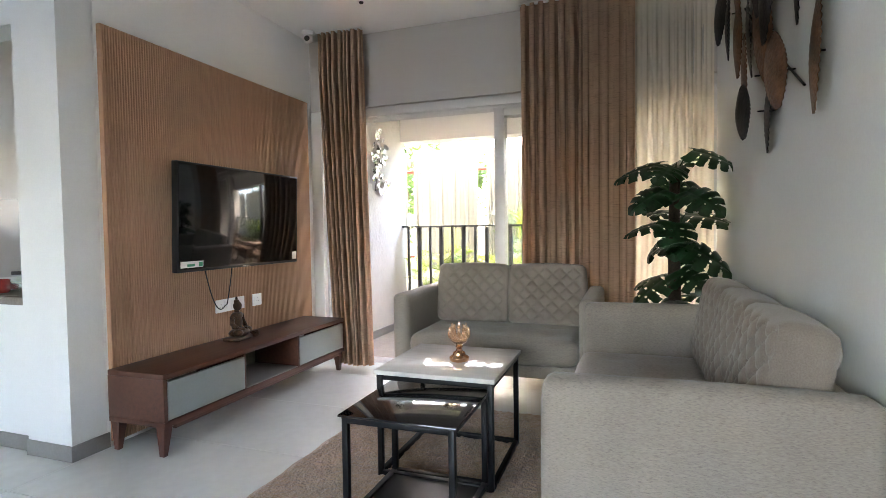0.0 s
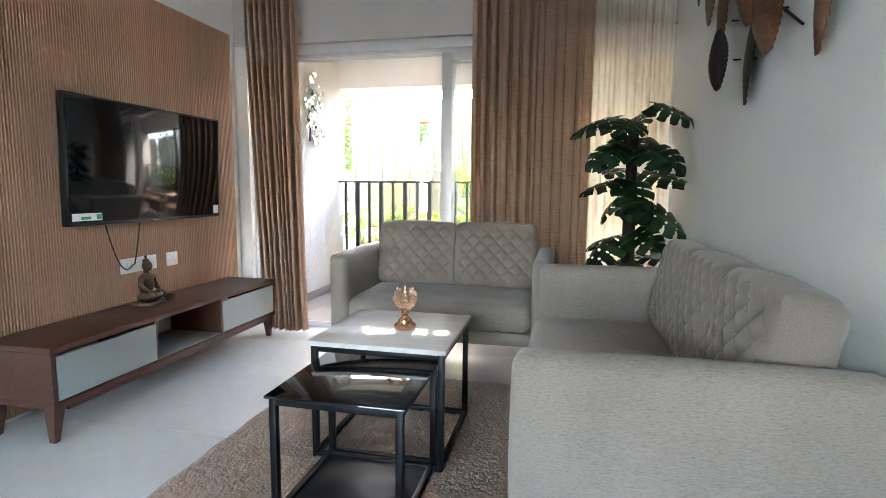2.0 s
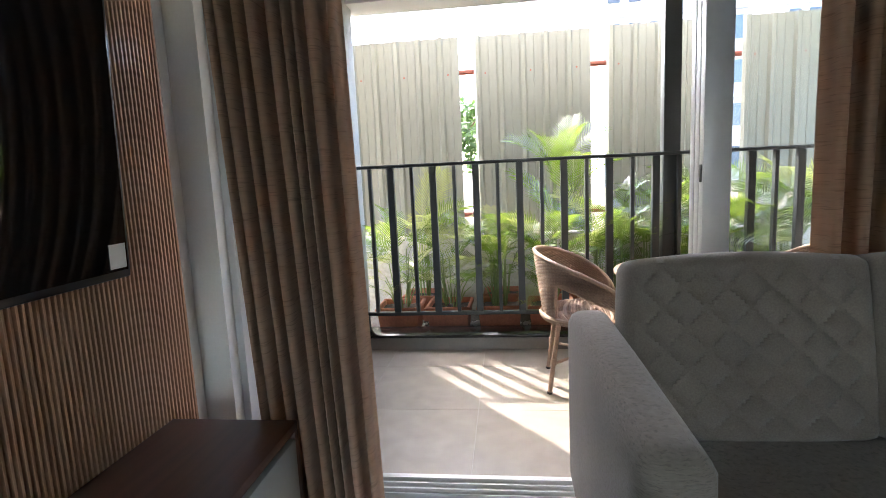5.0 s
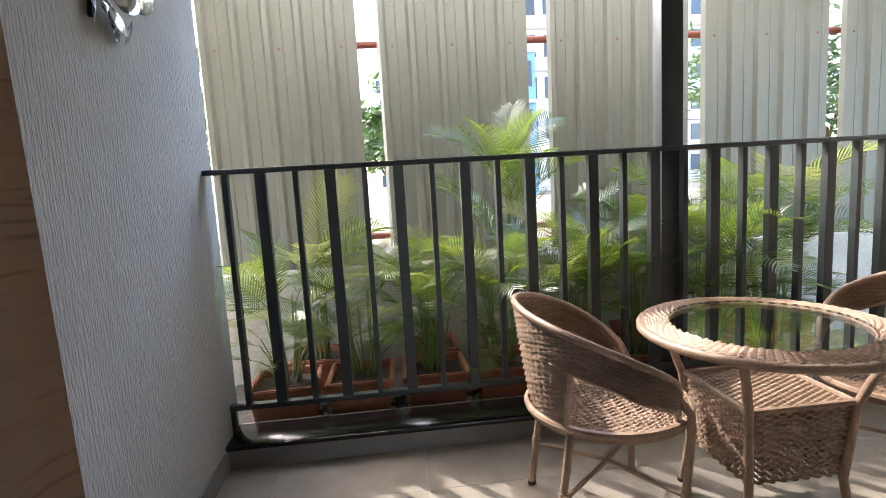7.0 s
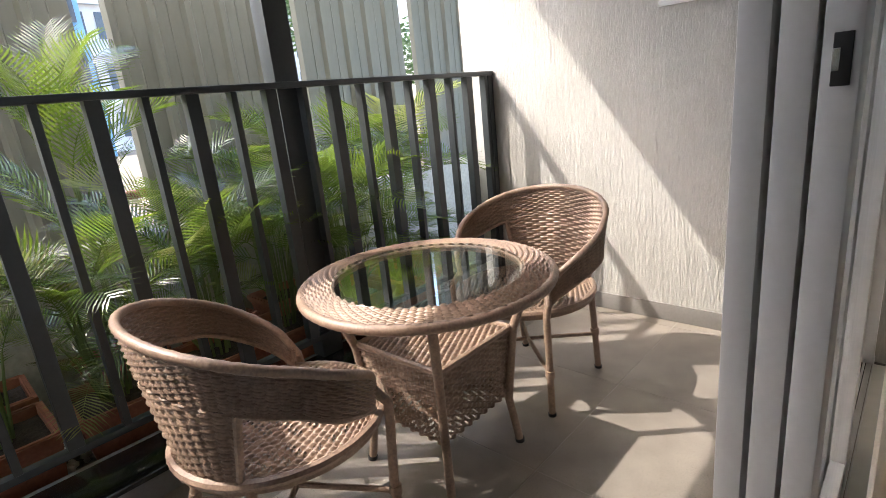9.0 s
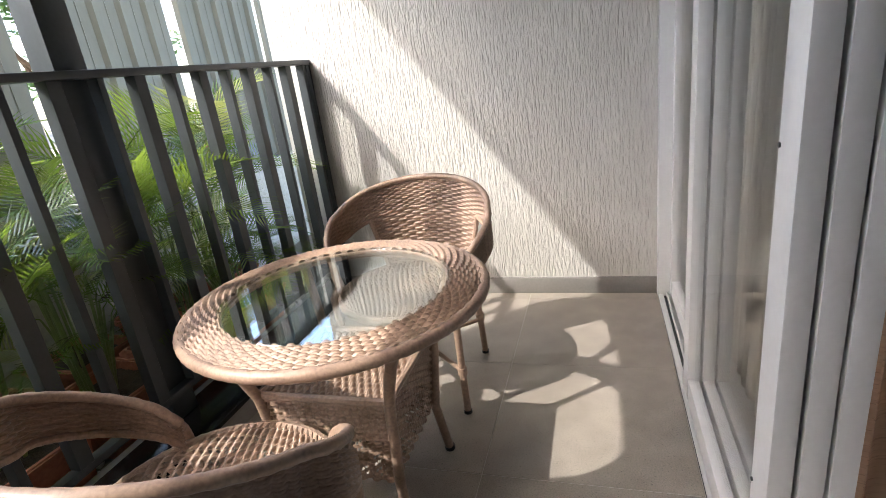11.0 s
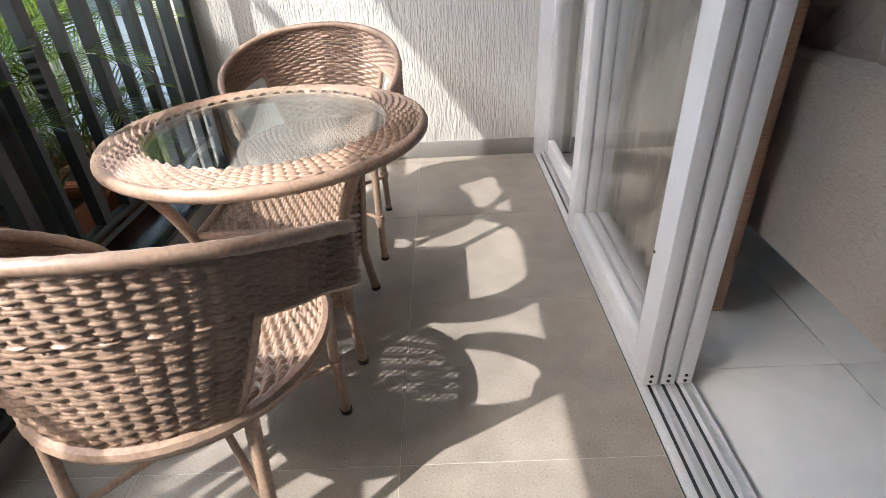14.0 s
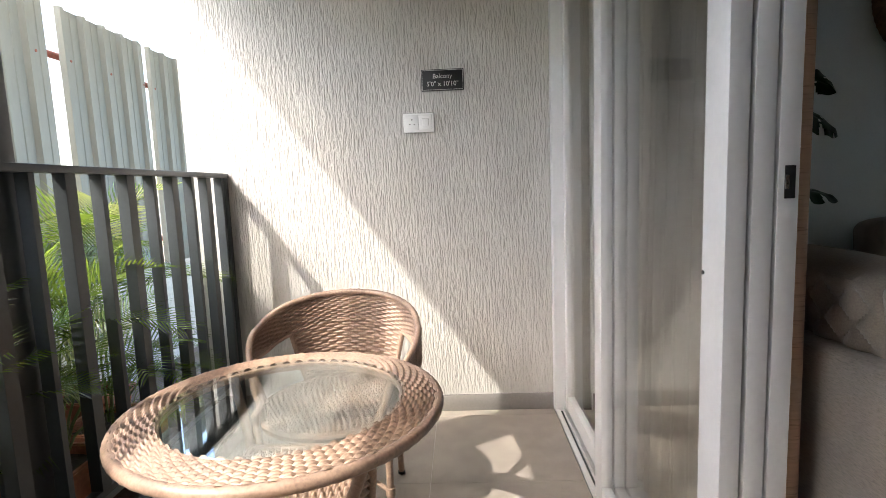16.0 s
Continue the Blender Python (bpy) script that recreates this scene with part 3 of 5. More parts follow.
# ---------------------------------------------------------------- television console
con = thing("tv_console", "low walnut television console with grey drawer fronts and an open niche", "tv stand", (0, 0, 0))
X0, X1, Y0, Y1 = -0.062, 0.344, -2.32, -0.445
body = part("top", box((X0, Y0, 0.425), (X1, Y1, 0.455), 0.004), "walnut", con)
part("bottom_board", box((X0, Y0, 0.165), (X1, Y1, 0.195), 0.003), "walnut", con)
for a, b in ((Y0, Y0 + 0.025), (Y1 - 0.025, Y1)):
    part("side_board", box((X0, a, 0.1955), (X1, b, 0.4245), 0.002), "walnut", con)
part("back_board", box((X0, Y0 + 0.026, 0.196), (X0 + 0.01, Y1 - 0.026, 0.424)), "niche", con, smooth=False)
for y in (-1.69, -1.105):
    part("divider", box((X0 + 0.011, y - 0.01, 0.1955), (X1 - 0.004, y + 0.01, 0.4245)), "walnut", con, smooth=False)
part("niche_floor", box((X0 + 0.012, -1.679, 0.1955), (X1 - 0.01, -1.116, 0.201)), "niche", con, smooth=False)
for a, b in ((Y0 + 0.028, -1.698), (-1.098, Y1 - 0.028)):
    part("drawer_front", box((X1 - 0.02, a, 0.202), (X1 + 0.002, b, 0.408), 0.002), "drawer", con, "grey-green drawer front")
for y in (Y0 + 0.02, Y1 - 0.06):
    for x in (X0 + 0.03, X1 - 0.045):
        bm = bmesh.new()
        sgn = -1 if y < -1.3 else 1
        v0 = [bm.verts.new((x + dx * 0.030, y + 0.02 + dy * 0.030, 0.164)) for dx, dy in ((-1, -1), (1, -1), (1, 1), (-1, 1))]
        v1 = [bm.verts.new((x + dx * 0.017, y + 0.02 + dy * 0.014 + sgn * 0.012, 0)) for dx, dy in ((-1, -1), (1, -1), (1, 1), (-1, 1))]
        for k in range(4):
            bm.faces.new((v0[k], v0[(k + 1) % 4], v1[(k + 1) % 4], v1[k]))
        bm.faces.new(v0)
        bm.faces.new(v1[::-1])
        bmesh.ops.bevel(bm, geom=list(bm.edges), offset=0.003, segments=1, affect="EDGES")
        part("leg", bm, "walnut", con)
part("apron", box((X1 - 0.03, Y0 + 0.08, 0.14), (X1 - 0.01, Y1 - 0.08, 0.1645), 0.002), "walnut", con)

# seated figurine, one plain shape
bm = bmesh.new()


def blob(bm, c, s, rot=(0, 0, 0), n=16):
    m = pose(*c, *rot) @ Matrix.Diagonal((*s, 1))
    bmesh.ops.create_uvsphere(bm, u_segments=n, v_segments=n // 2 + 2, radius=1.0, matrix=m)


add_box(bm, (-0.055, -0.085, 0.0), (0.055, 0.085, 0.022), 0.008)
blob(bm, (0.01, 0, 0.045), (0.055, 0.088, 0.028))
blob(bm, (0.03, 0.055, 0.05), (0.03, 0.035, 0.022))
blob(bm, (0.03, -0.055, 0.05), (0.03, 0.035, 0.022))
blob(bm, (-0.008, 0, 0.105), (0.032, 0.043, 0.06))
blob(bm, (-0.006, 0, 0.145), (0.03, 0.055, 0.026))
for s in (-1, 1):
    add_tube(bm, [(-0.005, s * 0.052, 0.145), (-0.002, s * 0.064, 0.105), (0.03, s * 0.045, 0.07), (0.045, s * 0.012, 0.066)], [0.016, 0.014, 0.012, 0.01], 8)
add_tube(bm, [(-0.006, 0, 0.16), (-0.004, 0, 0.185)], 0.015, 8)
blob(bm, (0.0, 0, 0.205), (0.026, 0.024, 0.031))
blob(bm, (-0.005, 0, 0.232), (0.017, 0.017, 0.014))
blob(bm, (-0.005, 0, 0.25), (0.007, 0.007, 0.013))
st = finish(bm, "figurine", "statue")
st.matrix_world = pose(0.085, -1.45, 0.456, 0, 0, 12) @ Matrix.Diagonal((1.15, 1.15, 1.15, 1))
tagged(st, "small bronze and gold seated figurine on the console", "figurine")
bl = thing("bowl", "small dark round bowl beside the figurine", "bowl", (0.125, -1.325, 0.456))
part("body", lathe([(0.02, 0), (0.032, 0.012), (0.034, 0.036), (0.028, 0.036), (0.026, 0.014)], 20), "statue", bl)

# ---------------------------------------------------------------- sofas


def puff(lo, hi, bulge, r=0.05, quilt=0.0, cell=0.075, face="z", tufts=(), wave=0.0):
    """A soft block: a rounded box, bulged, with an optional diamond quilting or tufts on one face."""
    bm = bmesh.new()
    s = [b - a for a, b in zip(lo, hi)]
    c = Vector([(a + b) / 2 for a, b in zip(lo, hi)])
    step = cell / 11 if quilt else 0.03
    dims = [max(4, int(d / step)) for d in s]
    ax = "xyz".index(face)
    if quilt:
        dims[ax] = max(4, int(s[ax] / 0.03))
    for a in range(3):
        u, v = [k for k in range(3) if k != a]
        for sg in (-1, 1):
            nu, nv = dims[u], dims[v]
            rows = []
            for i in range(nu + 1):
                row = []
                for j in range(nv + 1):
                    p = [0, 0, 0]
                    p[a], p[u], p[v] = sg * 0.5 * s[a], (i / nu - 0.5) * s[u], (j / nv - 0.5) * s[v]
                    row.append(bm.verts.new(p))
                rows.append(row)
            for i in range(nu):
                for j in range(nv):
                    bm.faces.new((rows[i][j], rows[i + 1][j], rows[i + 1][j + 1], rows[i][j + 1]))
    bmesh.ops.remove_doubles(bm, verts=bm.verts, dist=1e-5)
    h = Vector(s) / 2
    uu, vv = [k for k in range(3) if k != ax]
    for v in bm.verts:
        p = v.co.copy()
        inner = Vector([max(-(h[k] - r), min(h[k] - r, p[k])) for k in range(3)])
        d = p - inner
        if d.length > 1e-6:
            p = inner + d.normalized() * r
        q = [p[k] / h[k] for k in range(3)]
        for k in range(3):
            o = [j for j in range(3) if j != k]
            p[k] += math.copysign(bulge, q[k]) * max(0, 1 - q[o[0]] ** 2) * max(0, 1 - q[o[1]] ** 2) * min(1, abs(q[k]) ** 3) if abs(q[k]) > 0.5 else 0
        if quilt and abs(v.co[ax]) > h[ax] * 0.9:
            a, b = (v.co[uu] + v.co[vv]) / cell, (v.co[uu] - v.co[vv]) / cell
            da, db = abs(a - round(a)), abs(b - round(b))
            edge = min(1, (h[uu] - abs(v.co[uu])) / 0.03, (h[vv] - abs(v.co[vv])) / 0.03)
            dd = min(da, db)
            p[ax] -= math.copysign(quilt, v.co[ax]) * (0.6 * (1 - 2 * min(0.5, dd)) ** 10 + 0.4 * (1 - 2 * min(0.5, dd)) ** 2) * max(0, edge)
        for tx, ty in tufts:
            if v.co[ax] > 0:
                d2 = (v.co[uu] - tx) ** 2 + (v.co[vv] - ty) ** 2
                p[ax] -= 0.012 * math.exp(-d2 / 0.0035)
        if wave:
            p[ax] += wave * noise.noise(Vector((v.co[0] * 5, v.co[1] * 5, v.co[2] * 5)))
        v.co = p
    bmesh.ops.translate(bm, verts=bm.verts, vec=c)
    return bm


def sofa(name, width, depth, seats, label, loc, rz):
    """Local frame: x along the width, +y to the front, seat back at y 0."""
    t = thing(name, label, "sofa", loc, rz)
    aw, ah, ab = 0.115, 0.775, 0.255
    for x in (0, width - aw):
        part("arm", puff((x, 0.0, ab), (x + aw, depth, ah), 0.006, 0.035, wave=0.003), "sofa", t)
    part("back_frame", puff((aw + 0.002, 0.0, ab + 0.005), (width - aw - 0.002, 0.13, 0.74), 0.004, 0.03), "sofa", t)
    part("base", puff((aw + 0.002, 0.132, ab + 0.01), (width - aw - 0.002, depth - 0.02, 0.35), 0.003, 0.02), "sofa", t)
    iw = width - 2 * aw - 0.012
    sw = [(-iw / 2 + iw * (k + 0.5) / (seats + 1), yy) for k in range(seats + 1) for yy in (-0.12, 0.13)]
    part("seat_cushion", puff((aw + 0.006, 0.20, 0.352), (width - aw - 0.006, depth + 0.012, 0.515), 0.012, 0.055, tufts=sw, wave=0.004), "sofa", t, "long flat seat cushion")
    cw = iw / seats
    for k in range(seats):
        x = aw + 0.006 + cw * k
        bm = puff((x + 0.004, 0.12, 0.51), (x + cw - 0.004, 0.295, 0.938), 0.018, 0.030 if seats == 2 else 0.050, quilt=0.023, cell=0.098, face="y")
        piv = Matrix.Translation((0, 0.21, 0.51))
        bmesh.ops.transform(bm, matrix=piv @ Matrix.Rotation(radians(11), 4, "X") @ piv.inverted(), verts=bm.verts)
        part("back_cushion", bm, "quilt", t, "diamond quilted back cushion", angle=60)
    for x, y in ((0.105, 0.034), (width - 0.105, 0.034), (0.07, depth - 0.09), (width - 0.07, depth - 0.09)):
        bm = bmesh.new()
        sx = 1 if x > width / 2 else -1
        sy = 1 if y > depth / 2 else -1
        v0 = [bm.verts.new((x + a * 0.028, y + b * 0.028, ab + 0.008)) for a, b in ((-1, -1), (1, -1), (1, 1), (-1, 1))]
        v1 = [bm.verts.new((x + a * 0.015 + sx * 0.015, y + b * 0.015 + sy * 0.02, 0)) for a, b in ((-1, -1), (1, -1), (1, 1), (-1, 1))]
        for k in range(4):
            bm.faces.new((v0[k], v0[(k + 1) % 4], v1[(k + 1) % 4], v1[k]))
        bm.faces.new(v0)
        bm.faces.new(v1[::-1])
        part("leg", bm, "leg", t, "dark wooden leg", smooth=False)
    return t


sofa("loveseat", 1.345, 0.82, 2, "grey-beige two-seat sofa with quilted back cushions", (2.505, -0.385, 0), 180)
sofa("sofa", 1.675, 0.83, 3, "grey-beige three-seat sofa with quilted cushions against the wall", (RX - 0.012, -1.24 - 1.675, 0), 90)

# ---------------------------------------------------------------- coffee tables
rug = thing("rug", "beige-brown shaggy rug under the coffee tables", "rug", (0, 0, 0))
bm = grid(150, 200, lambda u, v: (1.035 + 1.385 * u + 0.006 * math.sin(40 * v) * (u in (0, 1)), -2.98 + 1.90 * v,
                                  0.003 + 0.024 * min(1, 30 * min(u, 1 - u, v, 1 - v)) + 0.010 * noise.noise(Vector((u * 55, v * 75, 0))) * min(1, 30 * min(u, 1 - u, v, 1 - v))))
part("carpet", bm, "rug", rug, angle=180)


def framed_table(name, x0, x1, y0, y1, ztop, thick, topmat, label, toplabel):
    t = thing(name, label, "coffee table", (0, 0, 0.024), group="nesting coffee tables")
    ztop -= 0.024
    part("tabletop", box((x0, y0, ztop - thick), (x1, y1, ztop), 0.003), topmat, t, toplabel)
    b, i = 0.025, 0.012
    zt = ztop - thick - 0.0005
    for x in (x0 + i, x1 - i - b):
        for y in (y0 + i, y1 - i - b):
            part("leg", box((x, y, 0.0), (x + b, y + b, zt), 0.0015), "steel", t)
        for z in (0.0, zt - b):
            part("side_rail", box((x, y0 + i + b + 0.0005, z), (x + b, y1 - i - b - 0.0005, z + b), 0.0015), "steel", t)
    for y in (y0 + i, y1 - i - b):
        for z in (0.0, zt - b):
            part("end_rail", box((x0 + i + b + 0.0005, y, z), (x1 - i - b - 0.0005, y + b, z + b), 0.0015), "steel", t)
    return t


framed_table("coffee_table", 1.515, 2.112, -2.187, -1.579, 0.54, 0.022, "marble", "square coffee table with a marble top and black steel frame", "polished beige marble top")
nest = framed_table("nesting_table", 1.572, 2.072, -2.612, -2.10, 0.474, 0.010, "bglass", "lower nesting table with a black glass top pulled out", "black glass top")
part("lower_shelf", box((1.612, -2.57, 0.006), (2.032, -2.14, 0.018), 0.002), "steel", nest, "dark lower shelf")

cd = thing("candle_holder", "rose gold candle holder with a crystal lotus cup on the table", "candle holder", (1.858, -1.90, 0.541))
part("base", lathe([(0.046, 0), (0.05, 0.006), (0.05, 0.018), (0.04, 0.026), (0.033, 0.03), (0.031, 0.042), (0.018, 0.05), (0.013, 0.062), (0.019, 0.07), (0.014, 0.078)], 32), "gold", cd)
part("bowl", lathe([(0.012, 0.078), (0.03, 0.088), (0.047, 0.108), (0.051, 0.13), (0.047, 0.13), (0.043, 0.108), (0.027, 0.094), (0.008, 0.086)], 32), "amber", cd, "amber crystal bowl")
for k in range(10):
    a = 2 * math.pi * k / 10
    for r, z0, z1 in ((0.05, 0.12, 0.162), (0.038, 0.135, 0.185)) if k % 2 else ((0.05, 0.12, 0.165),):
        bm = bmesh.new()
        blob(bm, (r * math.cos(a), r * math.sin(a), (z0 + z1) / 2 - 0.005), (0.009, 0.009, (z1 - z0) / 2), n=10)
        blob(bm, (r * math.cos(a), r * math.sin(a), z1), (0.006, 0.006, 0.006), n=8)
        part("crystal", bm, "amber", cd)

# ---------------------------------------------------------------- monstera


def monstera_leaf(seed):
    """A broad heart-shaped leaf, slit from the edge towards the midrib and pierced; length along +y."""
    rng = random.Random(seed)
    L, Wd = 0.270, 0.138
    nu, nv = 44, 56
    lobes, shift = 4.0 + 0.4 * seed, rng.uniform(0, 1)

    def half(v):
        return Wd * (1 - (1 - v / 0.32) ** 2 * 0.55) ** 0.5 if v < 0.32 else Wd * max(0.0, 1 - ((v - 0.32) / 0.68) ** 1.7) ** 0.8

    def fn(u, v):
        s = 2 * u - 1
        w = half(v)
        a = abs(s)
        y = L * v - 0.055 * (1 - v) ** 2 * a * a + 0.10 * L * a * a * v
        z = 0.02 * a * (1 - a) - 0.10 * v * v * L * 2.2 - 0.030 * a * a + 0.004 * math.cos(2 * math.pi * (v * lobes + shift)) * a
        return (s * w, y, z)

    def keep(i, j):
        s = abs(2 * (i + 0.5) / nu - 1)
        v = (j + 0.5) / nv
        k = v * lobes + shift + (0.3 if i < nu / 2 else 0)
        f = abs(k - round(k))
        if s > 0.48 and f < 0.05 + 0.13 * (s - 0.48) / 0.52 and 0.1 < v < 0.94:
            return False
        if 0.17 < s < 0.36 and f < 0.10 and 0.2 < v < 0.8:
            return False
        return True

    return grid(nu, nv, fn, keep)


mon = thing("artificial_monstera", "tall dark green split-leaf plant on a mossy pole in a pot", "plant", (2.95, -0.745, 0))
part("pole", tube([(0, 0, 0.2), (0.004, 0, 0.6), (-0.004, 0.004, 1.1), (0.0, 0, 1.56)], [0.042, 0.04, 0.036, 0.03], 14), "trunk", mon, "dark coir pole")
part("pot", lathe([(0.10, 0), (0.13, 0.24), (0.135, 0.24), (0.125, 0.24), (0.115, 0.2)], 28), "bezel", mon, "black plastic pot")
leaf_meshes = []
for s in range(3):
    o = finish(monstera_leaf(s), "leaf", "monstera", mon, True, 80)
    leaf_meshes.append(o.data)
    bpy.data.objects.remove(o)
rng = random.Random(11)
for tier in range(6):
    z = 0.70 + tier * 0.18
    n = 4
    for k in range(n):
        a = 2 * math.pi * (k + 0.37 * tier) / n + rng.uniform(-0.25, 0.25)
        reach = rng.uniform(0.06, 0.15) * (1 - 0.05 * tier)
        zz = z + rng.uniform(-0.05, 0.05)
        p0, p1 = Vector((0.03 * math.cos(a), 0.03 * math.sin(a), zz - 0.06)), Vector((reach * math.cos(a), reach * math.sin(a), zz + 0.03))
        if 2.92 + (reach + 0.15) * math.cos(a) > RX:
            p1 *= 0.6
            p1.z = zz + 0.06
        st = part("stalk", tube([p0, p0.lerp(p1, 0.5) + Vector((0, 0, 0.02)), p1], 0.004, 5), "monstera", mon)
        sc = rng.uniform(0.8, 1.05) * (0.7 if 2.92 + (reach + 0.15) * math.cos(a) > RX else 1)
        share("leaf", leaf_meshes[rng.randrange(3)], mon,
              Matrix.Translation(p1) @ Euler((radians(rng.uniform(-40, 4)), radians(rng.uniform(-30, 30)), a - math.pi / 2)).to_matrix().to_4x4() @ Matrix.Diagonal((sc, sc, sc, 1)))

# ---------------------------------------------------------------- wall pieces


def plate_leaf(L, W, mat_name, parent, m, ribs=True):
    def fn(u, v):
        s = 2 * u - 1
        w = W * math.sin(math.pi * (0.04 + 0.92 * v)) ** 0.75
        return (0.018 * (1 - s * s) * math.sin(math.pi * v) + 0.0025 * math.sin(v * 90 + abs(s) * 9) * ribs, s * w, (v - 0.5) * L)
    ob = part("leaf", thicken(grid(10, 44, fn), 0.003), mat_name, parent, angle=60)
    ob.matrix_basis = m
    return ob


art = thing("metal_wall_art", "cluster of hammered copper and black metal leaves on the wall", "wall art", (RX, -1.72, 1.90), 180)
rng = random.Random(4)
spec = ((-0.66, -0.13, 0.40, 'copperleaf'), (-0.56, 0.20, 0.40, 'darkleaf'), (-0.34, -0.10, 0.30, 'copperleaf'), (-0.30, 0.24, 0.44, 'darkleaf'),
        (-0.06, -0.20, 0.36, 'darkleaf'), (-0.02, 0.16, 0.46, 'copperleaf'), (0.20, 0.02, 0.40, 'copperleaf'), (0.14, -0.16, 0.26, 'darkleaf'),
        (0.34, 0.26, 0.42, 'darkleaf'), (0.52, 0.30, 0.40, 'copperleaf'), (0.66, 0.42, 0.38, 'darkleaf'), (-0.12, 0.40, 0.42, 'darkleaf'),
        (0.16, 0.46, 0.40, 'copperleaf'), (-0.44, 0.46, 0.36, 'copperleaf'), (0.40, 0.56, 0.36, 'copperleaf'), (0.80, 0.54, 0.34, 'darkleaf'))
for k, (a, b, L, mm) in enumerate(spec):
    plate_leaf(L, 0.10, mm, art, pose(0.025 + 0.022 * (k % 4), -a, b, 0, rng.uniform(-3, 3), rng.uniform(-14, 14)) @ pose(0, 0, 0, rng.uniform(-9, 9), 0, 0))
    part("rod", tube([(0.0, -a, b), (0.03, -a, b)], 0.004, 6), "steel", art)
part("spine", tube([(0.014, 0.5, -0.2), (0.014, 0.0, 0.1), (0.014, -0.52, 0.46)], 0.005, 6), "steel", art)

deco = thing("mirror_wall_art", "cluster of polished silver discs on the balcony wall", "wall art", (0.0, 0.93, 1.965))
bmd = lathe([(0.001, 0.006), (0.022, 0.0045), (0.038, 0.0), (0.040, 0.001), (0.040, 0.003), (0.024, 0.0085), (0.001, 0.0095)], 20)
disc = finish(bmd, "disc", "mirror", deco)
disc.matrix_basis = pose(0.03, 0, 0, 0, 90, 0)
rng = random.Random(9)
for k in range(46):
    z = rng.uniform(-0.34, 0.34)
    y = rng.uniform(-0.17, 0.17) * math.sqrt(max(0.1, 1 - (z / 0.37) ** 2))
    s = rng.uniform(0.6, 1.15)
    share("disc", disc.data, deco, pose(0.02 + 0.012 * (k % 5), y, z, 0, 90 + rng.uniform(-22, 22), rng.uniform(-25, 25)) @ Matrix.Diagonal((s, s, s, 1)))
part("backing", tube([(0.006, -0.05, -0.32), (0.006, 0.0, 0.0), (0.006, 0.05, 0.32)], 0.006, 6), "steel", deco)

cam_d = thing("cctv_camera", "small white dome security camera under the ceiling", "security camera", (0.03, -0.42, CZ))
part("base", lathe([(0.05, -0.03), (0.058, -0.012), (0.058, 0.0)], 24), "plastic", cam_d)
bm = bmesh.new()
blob(bm, (0, 0, -0.055), (0.045, 0.045, 0.045))
part("ball", bm, "plastic", cam_d)
bm = tube([(0.012, -0.03, -0.065), (0.02, -0.05, -0.075)], 0.022, 16)
part("lens", bm, "black", cam_d, "black lens")

sd = thing("smoke_detector", "small white round detector with a dark eye under the ceiling", "smoke detector", (0.775, -0.83, CZ))
part("base", lathe([(0.001, -0.022), (0.030, -0.022), (0.042, -0.014), (0.045, 0.0)], 24), "plastic", sd)
part("eye", lathe([(0.001, -0.036), (0.014, -0.034), (0.019, -0.0225), (0.001, -0.0225)], 16), "black", sd, "dark sensor eye")

sg = thing("balcony_sign", "black framed sign plate with white writing on the plaster wall", "sign", (BW, 0.512, 1.661), 180)
part("plate", box((0.001, -0.102, -0.05), (0.012, 0.102, 0.05), 0.002), "sign", sg)
for lo, hi in (((0.012, -0.098, 0.0445), (0.0135, 0.098, 0.046)), ((0.012, -0.098, -0.046), (0.0135, 0.098, -0.0445)),
               ((0.012, -0.098, -0.0444), (0.0135, -0.0965, 0.0444)), ((0.012, 0.0965, -0.0444), (0.0135, 0.098, 0.0444))):
    part("border", box(lo, hi), "signtext", sg, smooth=False)
for body_text, z, size in (("Balcony", 0.008, 0.03), ("5'0\" x 10'10\"", -0.028, 0.03)):
    cu = bpy.data.curves.new("writing", "FONT")
    cu.body, cu.size, cu.align_x, cu.extrude = body_text, size, "CENTER", 0.0004
    cu.materials.append(M["signtext"])
    ob = new("writing", cu)
    ob.parent = sg
    ob.matrix_basis = pose(0.0128, 0, z, 90, 0, 90)

dr = thing("door_1", "brown wooden door with a brushed steel lever handle", "door", (RX, -4.02, 0), kind="structure")
part("leaf", box((-0.035, -0.42, 0.01), (-0.001, 0.40, 2.05), 0.003), "wall", dr)
part("edge_strip", box((-0.04, 0.4005, 0.01), (-0.001, 0.425, 2.05), 0.002), "brown", dr, "brown edge strip")
part("handle", tube([(-0.03, 0.345, 1.1), (-0.085, 0.345, 1.1), (-0.088, 0.36, 1.1), (-0.088, 0.52, 1.1)], 0.011, 12), "chrome", dr, "brushed steel lever handle")

# ---------------------------------------------------------------- kitchen
ct = thing("kitchen_counter", "brown-grey stone counter top on the half wall", "counter", (0, 0, 0))
part("slab", box((-1.75, -2.485, 0.822), (-0.4535, -1.85, 0.866), 0.004), "counter", ct)
hb = thing("gas_hob", "steel gas hob standing on the kitchen counter", "hob", (-0.80, -2.12, 0.867))
part("body", box((-0.30, -0.2, 0.012), (0.30, 0.2, 0.062), 0.006), "niche", hb)
part("front", box((-0.30, -0.214, 0.016), (0.30, -0.2005, 0.055), 0.003), "chrome", hb, "brushed steel front")
part("glass_plate", box((-0.31, -0.21, 0.0625), (0.31, 0.21, 0.072), 0.003), "drawer", hb, "grey glass plate")
for x in (-0.26, 0.26):
    for y in (-0.16, 0.16):
        part("foot", tube([(x, y, 0.0), (x, y, 0.0118)], 0.018, 10), "black", hb)
